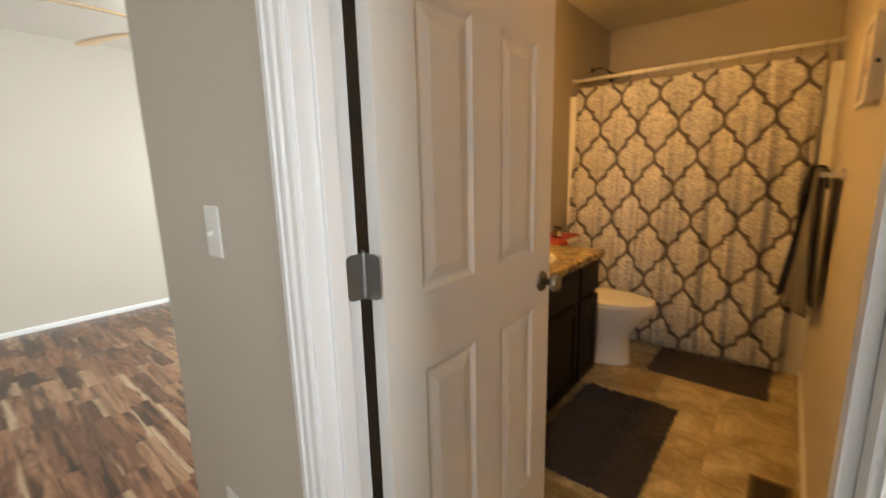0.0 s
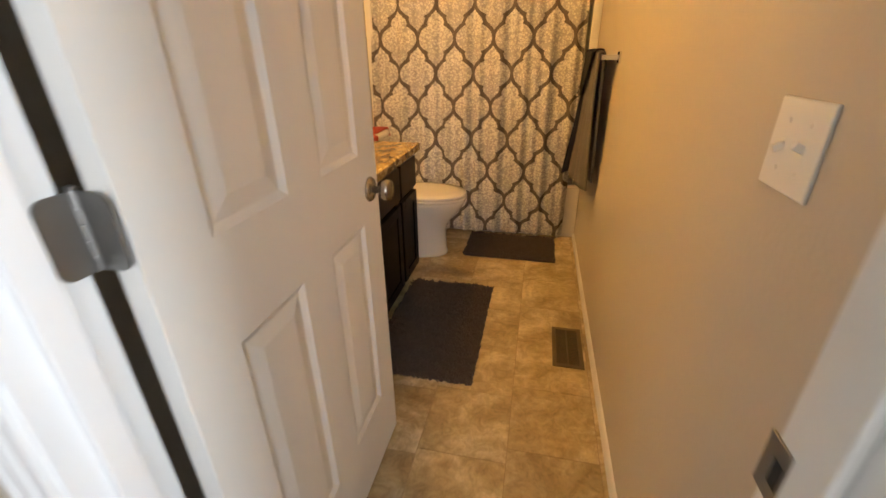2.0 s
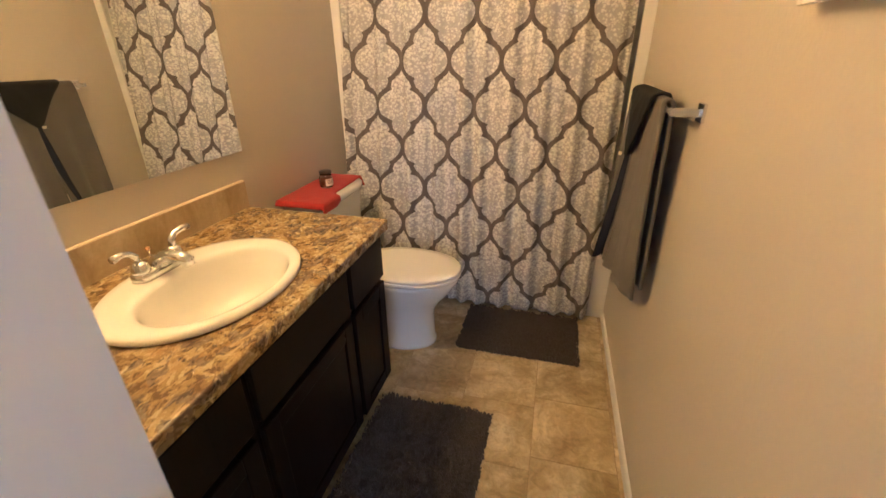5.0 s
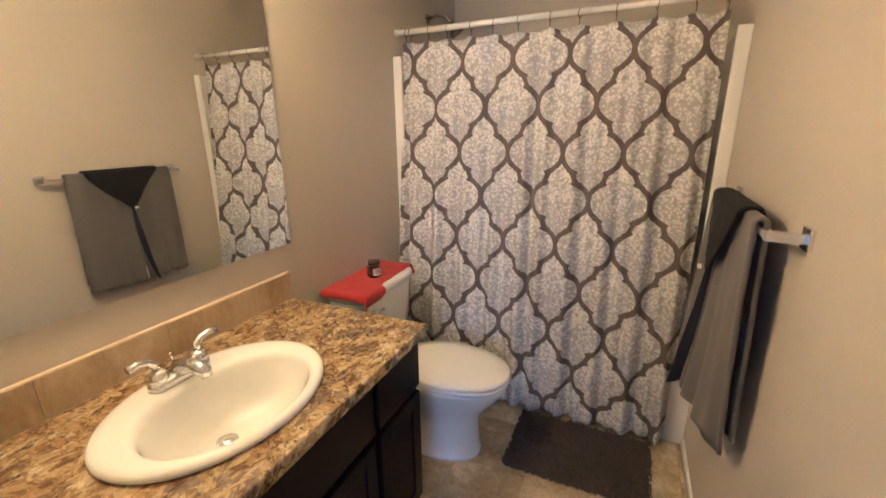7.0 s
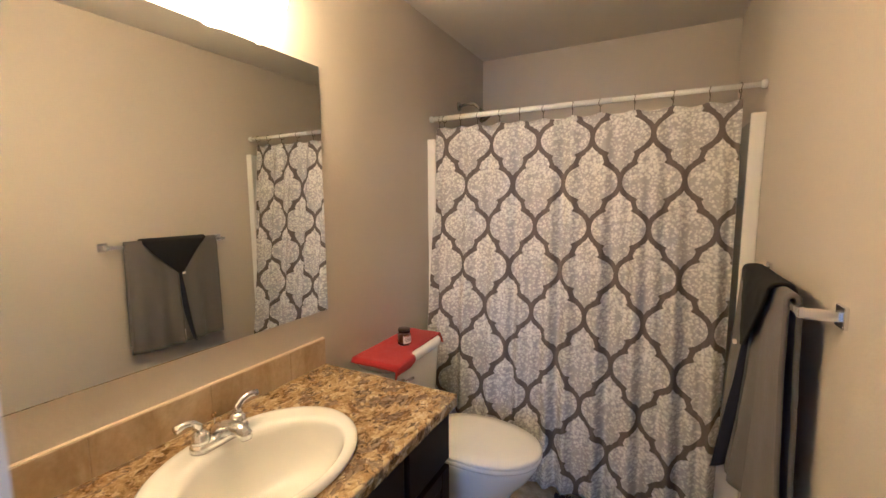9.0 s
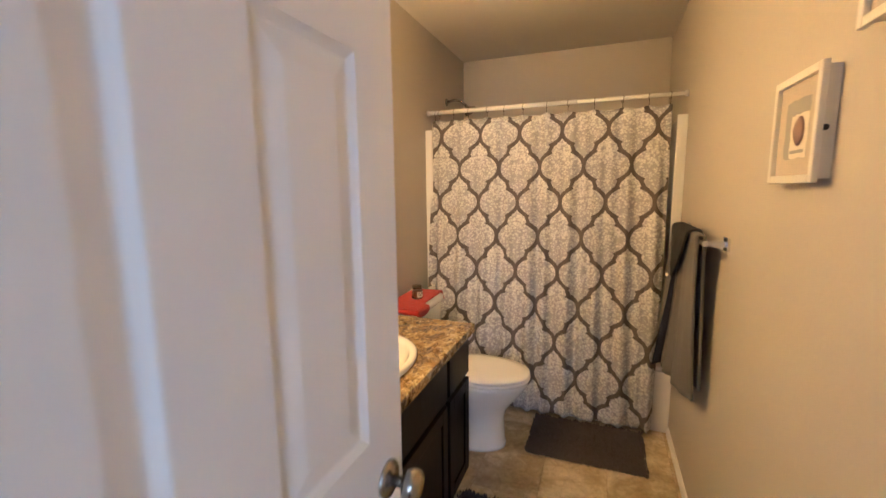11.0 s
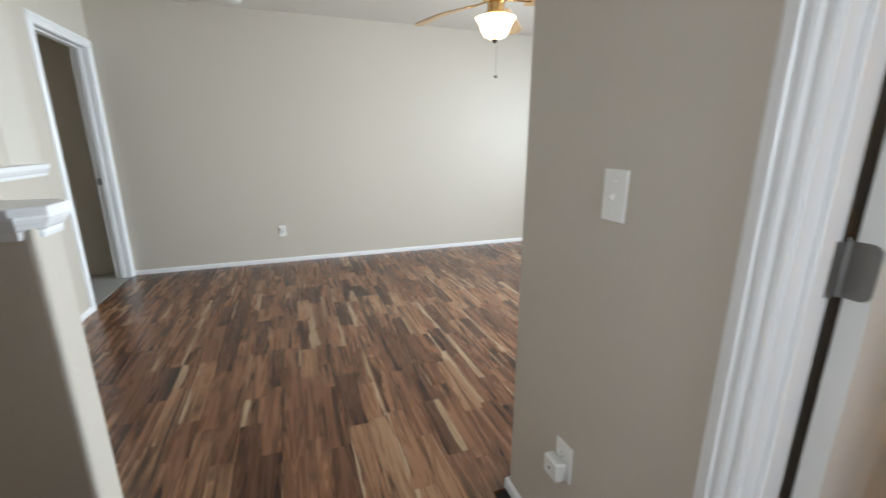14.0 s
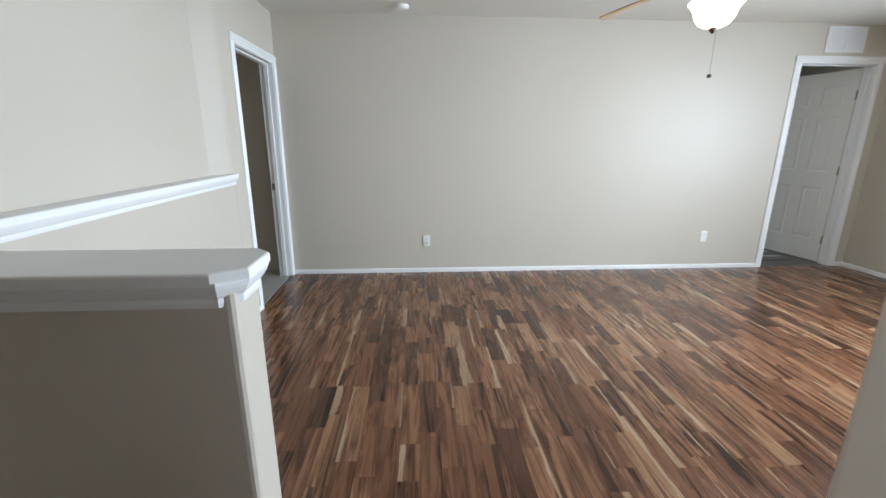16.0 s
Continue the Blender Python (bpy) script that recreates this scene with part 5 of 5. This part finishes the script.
# ---- bathroom: rugs ----
def shag_rug(name, x0, x1, y0, y1, label, seed):
    top = thing(name, (x0 + x1) / 2, (y0 + y1) / 2, 0.0, label, "rug", "bath rugs")
    w, l = x1 - x0, y1 - y0
    part("backing", box(-w / 2 + 0.012, w / 2 - 0.012, -l / 2 + 0.012, l / 2 - 0.012, 0.0005, 0.006), SHAG, top)
    # pile of many small tufts, leaning every way
    rnd = random.Random(seed)
    verts, faces = [], []
    step = 0.0075
    nx, ny = int(w / step), int(l / step)
    for i in range(nx):
        for j in range(ny):
            x = -w / 2 + (i + 0.5) * step + rnd.uniform(-0.003, 0.003)
            y = -l / 2 + (j + 0.5) * step + rnd.uniform(-0.003, 0.003)
            edge = min(w / 2 - abs(x), l / 2 - abs(y))
            if edge < 0.010 and rnd.random() < 0.25:
                continue
            swell = noise.noise((x * 14 + seed, y * 14, 0.3))
            clump = noise.noise((x * 42 + seed, y * 42, 1.7))
            h = 0.013 + 0.006 * swell + 0.010 * clump + rnd.uniform(0, 0.005)
            if clump < -0.32:
                h = 0.007
            lx = 0.006 * noise.noise((x * 9, y * 9, seed + 2.0)) + rnd.uniform(-0.004, 0.004)
            ly = 0.006 * noise.noise((x * 9, y * 9, seed + 5.0)) + rnd.uniform(-0.004, 0.004)
            r = 0.0042
            b = len(verts)
            a0 = rnd.uniform(0, 2)
            for k in range(4):
                a = a0 + k * math.pi / 2
                verts.append((x + r * math.cos(a), y + r * math.sin(a), 0.004))
            for k in range(4):
                a = a0 + k * math.pi / 2
                verts.append((x + lx + 0.72 * r * math.cos(a), y + ly + 0.72 * r * math.sin(a), h))
            verts.append((x + lx * 1.3, y + ly * 1.3, h + 0.002))
            for k in range(4):
                m2 = (k + 1) % 4
                faces.append((b + k, b + m2, b + 4 + m2, b + 4 + k))
                faces.append((b + 4 + k, b + 4 + m2, b + 8))
    me = bpy.data.meshes.new("shag")
    me.from_pydata(verts, [], faces)
    me.materials.append(SHAG)
    for f in me.polygons:
        f.use_smooth = True
    ob = new("shag", me)
    ob.parent = top
    tagged(ob, "dark grey shaggy pile", kind="stuff")
    return top


shag_rug("bath_rug", -0.978, -0.492, 1.955, 2.768, "dark grey shaggy bath rug before the vanity", 3)
shag_rug("bath_rug", -0.748, -0.138, 3.152, 3.562, "dark grey shaggy bath rug before the tub", 8)

# ---- bathroom: floor vent and pictures ----
fv = thing("floor_vent", -0.105, 2.297, 0, "brown metal floor register with louvres", "floor vent")
vw, vl2 = 0.067, 0.145
bm = bmesh.new()
for a in ((-vw, -vw + 0.018, -vl2, vl2), (vw - 0.018, vw, -vl2, vl2), (-vw + 0.018, vw - 0.018, -vl2, -vl2 + 0.020), (-vw + 0.018, vw - 0.018, vl2 - 0.020, vl2)):
    add_box(bm, *a, 0.0005, 0.006, 0.001)
part("frame", bm, VENTMETAL, fv)
part("well", box(-vw + 0.012, vw - 0.012, -vl2 + 0.012, vl2 - 0.012, 0.0005, 0.0015), DARK, fv)
part("middle_bar", box(-0.003, 0.003, -vl2 + 0.02, vl2 - 0.02, 0.0018, 0.0055), VENTMETAL, fv)
for k in range(22):
    y = -vl2 + 0.026 + k * 0.0113
    bm = box(-vw + 0.018, vw - 0.018, -0.0022, 0.0022, 0.0018, 0.0050)
    ob = part("louvre", bm, VENTMETAL, fv)
    ob.location = (0, y, 0)


def shadow_box(name, y, z, label, seed):
    top = thing(name, BATH_E, y, z, label, "picture frame", "framed shell pictures")
    w, h, d = 0.115, 0.115, 0.034
    bm = bmesh.new()
    for a in ((-w, -w + 0.017, -h, h), (w - 0.017, w, -h, h), (-w + 0.017, w - 0.017, -h, -h + 0.017), (-w + 0.017, w - 0.017, h - 0.017, h)):
        add_box(bm, -d, -d + 0.012, a[0], a[1], a[2], a[3], 0.002, 2)
    part("frame", bm, FRAMEWHITE, top)
    bm = bmesh.new()
    for a in ((-w + 0.008, -w + 0.014, -h + 0.008, h - 0.008), (w - 0.014, w - 0.008, -h + 0.008, h - 0.008), (-w + 0.014, w - 0.014, -h + 0.008, -h + 0.014), (-w + 0.014, w - 0.014, h - 0.014, h - 0.008)):
        add_box(bm, -d + 0.012, 0, *a)
    part("side_box", bm, FRAMEWHITE, top)
    m = part("mat_board", box(-d + 0.010, -0.002, -w + 0.016, w - 0.016, -h + 0.016, h - 0.016), MAT, top)
    bm = bmesh.new()
    # torn-edged grey panel
    rnd = random.Random(seed)
    pts = []
    for (ya, za), (yb, zb) in zip(((-0.058, -0.062), (0.058, -0.062), (0.058, 0.062), (-0.058, 0.062)), ((0.058, -0.062), (0.058, 0.062), (-0.058, 0.062), (-0.058, -0.062))):
        for k in range(7):
            q = k / 7
            pts.append((ya + (yb - ya) * q + rnd.uniform(-0.003, 0.003), za + (zb - za) * q + rnd.uniform(-0.003, 0.003)))
    bm.faces.new([bm.verts.new((-d + 0.009, a, b)) for a, b in pts])
    art = part("grey_panel", bm, GREYPRINT, top)
    bm = bmesh.new()
    bm.faces.new([bm.verts.new((-d + 0.0082, a * 0.72 - 0.016, b * 0.74 - 0.016)) for a, b in pts])
    part("pale_card", bm, PAPER, art)
    bm = lathe([(0.0, -d + 0.0080), (0.024, -d + 0.0078), (0.018, -d + 0.004), (0.008, -d + 0.002), (0.0, -d + 0.0015)], 20, "x", at=(0, -0.017, -0.006), sx=1.10, sy=1.30)
    part("shell", bm, SHELLPRINT, top, "small pinkish shell", True)
    part("caption_bar", box(-d + 0.0072, -d + 0.0080, -0.046, 0.020, -0.052, -0.045), GREYPRINT, art)
    part("side_dowel", lathe([(0.006, -w + 0.008), (0.006, -w + 0.0062), (0.0, -w + 0.006)], 14, "y", (-0.017, 0, -0.01)), DARK, top)
    return top


shadow_box("picture_frame", 2.207, 1.534, "cream square shadow-box frame with a shell on grey card", 4)
shadow_box("picture_frame", 1.878, 1.778, "cream square shadow-box frame hung higher on the wall", 9)

# ---- loft ----
FX, FY = -3.283, 1.618
fan = thing("ceiling_fan", FX, FY, TOP, "ceiling fan with wooden blades and a lit glass bowl", "ceiling fan")
part("canopy", lathe([(0.0, 0.0), (0.065, 0.0), (0.068, -0.01), (0.05, -0.045), (0.02, -0.055)], 28), BRASS, fan, "", True)
part("down_rod", tube([(0, 0, -0.05), (0, 0, -0.14)], 0.012, 12), BRASS, fan, "", True)
part("motor_housing", lathe([(0.02, -0.13), (0.075, -0.14), (0.105, -0.165), (0.110, -0.20), (0.095, -0.235), (0.060, -0.255), (0.0, -0.258)], 32), BRASS, fan, "brushed gold motor housing", True)
part("switch_housing", lathe([(0.055, -0.25), (0.060, -0.27), (0.058, -0.305), (0.070, -0.320), (0.075, -0.335), (0.0, -0.336)], 28), BRASS, fan, "", True)
bowl = part("glass_bowl", lathe([(0.82 * r, z) for r, z in [(0.0, -0.490), (0.045, -0.487), (0.090, -0.470), (0.118, -0.440), (0.130, -0.405), (0.150, -0.375), (0.166, -0.362), (0.168, -0.354), (0.150, -0.352), (0.070, -0.345), (0.0, -0.34)]], 36), FAN_GLASS, fan, "lit frosted glass bowl shade", True)
part("finial", lathe([(0.020, -0.488), (0.024, -0.494), (0.012, -0.504), (0.010, -0.512), (0.0, -0.516)], 18), BRONZE, bowl, "", True)
chain = part("pull_chain", tube([(0.03, 0.0, -0.33), (0.03, 0.0, -0.735)], 0.0011, 6), BRONZE, fan)
part("pull_knob", lathe([(0.0, -0.728), (0.010, -0.730), (0.013, -0.738), (0.010, -0.746), (0.0, -0.748)], 16, at=(0.03, 0, 0)), BRONZE, chain, "", True)
for k in range(5):
    a = 213 + k * 72
    m = pose(0, 0, -0.235, 0, 0, a)
    bm = bmesh.new()
    outline = []
    for q in range(15):
        s = q / 14
        outline.append((0.20 + 0.52 * s, -(0.050 + 0.020 * s) * (1 if s < 0.93 else math.sqrt(max(0.0, 1 - ((s - 0.93) / 0.075) ** 2)))))
    pts = outline + [(x, -y) for x, y in outline[::-1]]
    f = bm.faces.new([bm.verts.new((x, y, 0)) for x, y in pts])
    ret = bmesh.ops.extrude_face_region(bm, geom=[f])
    for v in ret["geom"]:
        if isinstance(v, bmesh.types.BMVert):
            v.co.z += 0.006
    for v in bm.verts:
        v.co.z -= 0.26 * max(0.0, v.co.x - 0.30) ** 2
    bmesh.ops.transform(bm, matrix=m @ pose(0, 0, -0.02, -12, 0, 0), verts=bm.verts)
    blade = part("blade", bm, BLADE, fan, "maple-coloured fan blade")
    bm = tube([(0.085, 0, 0.0), (0.13, 0, -0.012), (0.17, 0, -0.018), (0.24, 0, -0.018)], [0.014, 0.011, 0.013, 0.020], 10)
    for v in bm.verts:
        v.co.z = (v.co.z + 0.015) * 0.45 - 0.012
    bmesh.ops.transform(bm, matrix=m, verts=bm.verts)
    part("blade_iron", bm, BRASS, blade)

sd = thing("smoke_detector", -4.74, -0.146, TOP, "round white smoke detector on the ceiling", "smoke detector")
part("case", lathe([(0.0, 0.0), (0.065, 0.0), (0.066, -0.012), (0.060, -0.030), (0.045, -0.036), (0.0, -0.037)], 32), PLASTIC, sd, "", True)
part("grille", lathe([(0.047, -0.0352), (0.043, -0.0375), (0.040, -0.0362)], 32), PLASTIC, sd)

rg = thing("return_air_grille", LOFT_X, 4.150, 2.303, "white return air grille above the far door", "air vent")
gw, gh = 0.200, 0.117
bm = bmesh.new()
for a in ((-gw, -gw + 0.02, -gh, gh), (gw - 0.02, gw, -gh, gh), (-gw + 0.02, gw - 0.02, -gh, -gh + 0.02), (-gw + 0.02, gw - 0.02, gh - 0.02, gh), (-0.008, 0.008, -gh + 0.02, gh - 0.02)):
    add_box(bm, 0, 0.012, *a, 0.002)
part("frame", bm, TRIM, rg)
part("backing", box(0.0005, 0.0012, -gw + 0.015, gw - 0.015, -gh + 0.015, gh - 0.015), GREYPRINT, rg)
for side in (-1, 1):
    for k in range(15):
        y = side * 0.094
        bm = box(-0.0005, 0.0015, -0.085, 0.085, -0.006, 0.006)
        bmesh.ops.rotate(bm, cent=(0, 0, 0), matrix=Matrix.Rotation(radians(35), 3, "Y"), verts=bm.verts)
        ob = part("louvre", bm, TRIM, rg)
        ob.location = (0.006, y, -gh + 0.027 + k * 0.0130)

# window of the loft
wd = thing("window_1", (WX0 + WX1) / 2, LOFT_N + 0.07, WZ0, "white framed loft window", "window")
wd["kind"] = "structure"
hw, hh = (WX1 - WX0) / 2, WZ1 - WZ0
bm = bmesh.new()
for a in ((-hw, -hw + 0.05, 0, hh), (hw - 0.05, hw, 0, hh), (-hw + 0.05, hw - 0.05, 0, 0.05), (-hw + 0.05, hw - 0.05, hh - 0.05, hh), (-0.025, 0.025, 0.05, hh - 0.05)):
    add_box(bm, a[0], a[1], -0.02, 0.03, a[2], a[3], 0.003)
part("window_frame", bm, TRIM, wd)
for x0, x1 in ((-hw + 0.05, -0.025), (0.025, hw - 0.05)):
    pane = part("pane", box(x0, x1, 0.0, 0.004, 0.05, hh - 0.05), GLASS, wd)
    pane.visible_shadow = False
part("window_sill", box(-hw - 0.03, hw + 0.03, -0.12, -0.02, -0.02, 0.0, 0.004), TRIM, wd)
# unseen window, added round the south lamp
wd2 = thing("window_2", 0.45, NICHE_Y - 0.06, 1.17, "unseen white framed window added above the half wall", "window")
wd2["kind"] = "structure"
bm = bmesh.new()
for a in ((-0.70, -0.65, 0, 1.03), (0.65, 0.70, 0, 1.03), (-0.65, 0.65, 0, 0.05), (-0.65, 0.65, 0.98, 1.03)):
    add_box(bm, a[0], a[1], -0.03, 0.02, a[2], a[3], 0.003)
part("window_frame", bm, TRIM, wd2)
pane = part("pane", box(-0.65, 0.65, -0.004, 0.0, 0.05, 0.98), GLASS, wd2)
pane.visible_shadow = False

# windows of the two rooms beyond, unseen and added, and of the hall's end
for name, x, y, z, w, h, text in (("window_3", LOFT_X - 2.97, 3.3, 0.9, 1.30, 1.2, "unseen white framed window assumed in the far room"), ("window_4", LOFT_X - 0.17, -2.2, 1.0, 0.56, 1.0, "unseen small white framed window added to the side room"), ("window_5", 1.30, 0.51, 0.95, 0.58, 1.15, "narrow white framed window at the hall's end")):
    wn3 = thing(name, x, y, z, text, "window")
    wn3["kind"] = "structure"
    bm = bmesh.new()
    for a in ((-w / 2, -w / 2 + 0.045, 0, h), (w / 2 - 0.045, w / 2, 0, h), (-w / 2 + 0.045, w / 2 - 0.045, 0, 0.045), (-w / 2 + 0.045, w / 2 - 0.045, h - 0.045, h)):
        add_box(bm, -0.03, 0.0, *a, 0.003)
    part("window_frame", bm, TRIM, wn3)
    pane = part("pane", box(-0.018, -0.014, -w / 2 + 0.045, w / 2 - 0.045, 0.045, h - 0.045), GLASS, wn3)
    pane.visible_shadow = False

# striped rug in the far room
sr = thing("striped_rug", -6.2, 3.9, 0, "dark rug with pale stripes on the far room's floor", "rug")
part("rug_base", box(-1.0, 0.95, -1.1, 0.45, 0.0, 0.010, 0.003), SHAG, sr)
STRIPE = cloth("pale_rug_stripe", (0.34, 0.33, 0.33), 200, 1.0, 0.4)
for k in range(9):
    part("stripe", box(-0.95 + k * 0.215, -0.95 + k * 0.215 + 0.05, -1.08, 0.43, 0.0105, 0.0125), STRIPE, sr)

# ---- floors, piece by piece ----
fb = thing("bathroom_floor", 0, 0, 0, "tan stone-look vinyl tile floor", "floor")
fb["kind"] = "structure"
part("seam_bed", box(BATH_W, BATH_E, HALL_Y + 0.06, TUB_Y + 0.02, -0.012, -0.0022), SEAM, fb)
seam = 0.0022
cols = [(-1.52, -1.247), (-1.247, -0.942), (-0.942, -0.637), (-0.637, -0.332), (-0.332, -0.027), (-0.027, 0.0)]
for ci, (x0, x1) in enumerate(cols):
    y = (0.910, 0.910, 0.910, 0.910, 0.910, 0.910)[ci]
    nexty = (1.20, 1.05, 1.30, 1.02, 1.08, 1.2)[ci]
    while y < TUB_Y + 0.02:
        y1 = min(nexty, TUB_Y + 0.02)
        if y1 - y > 0.01:
            part("tile", box(x0 + seam / 2, x1 - seam / 2, y + seam / 2, y1 - seam / 2, -0.0022, 0.0), VINYL, fb)
        y = y1
        nexty = y1 + 0.305
part("threshold_strip", box(JAMB_L, JAMB_R, HALL_Y - 0.004, HALL_Y + 0.060, -0.012, 0.003, 0.002), NICKEL, fb)
fs = thing("far_room_floors", 0, 0, 0, "plain dark floors past the two doorways", "floor")
fs["kind"] = "structure"
part("carpet", box(LOFT_X - 2.9, LOFT_X - 0.02, 2.2, 6.3, -0.012, 0.0), SHAG, fs)
part("vinyl", box(LOFT_X - 0.12, -3.3, -2.8, LOFT_S - 0.02, -0.012, 0.0), GREYPRINT, fs)

lf = thing("laminate_floor", 0, 0, 0, "multi-tone brown acacia laminate floor strips", "floor")
lf["kind"] = "structure"
rnd = random.Random(11)
near, far_verts, far_faces = 0, [], []
SW = 0.092
y = LOFT_S - 0.001
row = 0
while y < LOFT_N:
    y1 = min(y + SW, LOFT_N)
    limit = 1.2 if y1 < HALL_Y + 0.03 else CORNER
    if y < HALL_Y + 0.03 < y1:
        y1 = HALL_Y + 0.03
    x = LOFT_X - rnd.uniform(0.0, 0.5)
    while x < limit:
        x1 = x + rnd.choice((0.24, 0.32, 0.40, 0.46, 0.54)) + rnd.uniform(-0.03, 0.03)
        a, b = max(x, LOFT_X - 0.02), min(x1, limit)
        x = x1
        if b - a < 0.02:
            continue
        g = 0.0004
        z = -0.0006 * rnd.random()
        close = -3.9 < (a + b) / 2 < -1.2 and -0.6 < y < 1.9
        if close and near < 300:
            near += 1
            part("strip", box(a + g, b - g, y + g, y1 - g, -0.012, z), STRIP, lf)
        else:
            n0 = len(far_verts)
            far_verts += [(a + g, y + g, z), (b - g, y + g, z), (b - g, y1 - g, z), (a + g, y1 - g, z), (a + g, y + g, -0.012), (b - g, y + g, -0.012), (b - g, y1 - g, -0.012), (a + g, y1 - g, -0.012)]
            far_faces += [(n0, n0 + 1, n0 + 2, n0 + 3), (n0, n0 + 4, n0 + 5, n0 + 1), (n0 + 1, n0 + 5, n0 + 6, n0 + 2), (n0 + 2, n0 + 6, n0 + 7, n0 + 3), (n0 + 3, n0 + 7, n0 + 4, n0)]
    y = y1
    row += 1
me = bpy.data.meshes.new("outer_strips")
me.from_pydata(far_verts, [], far_faces)
me.materials.append(STRIP_FAR)
ob = new("outer_strips", me)
ob.parent = lf
tagged(ob, "laminate strips along the room's edges", kind="stuff")
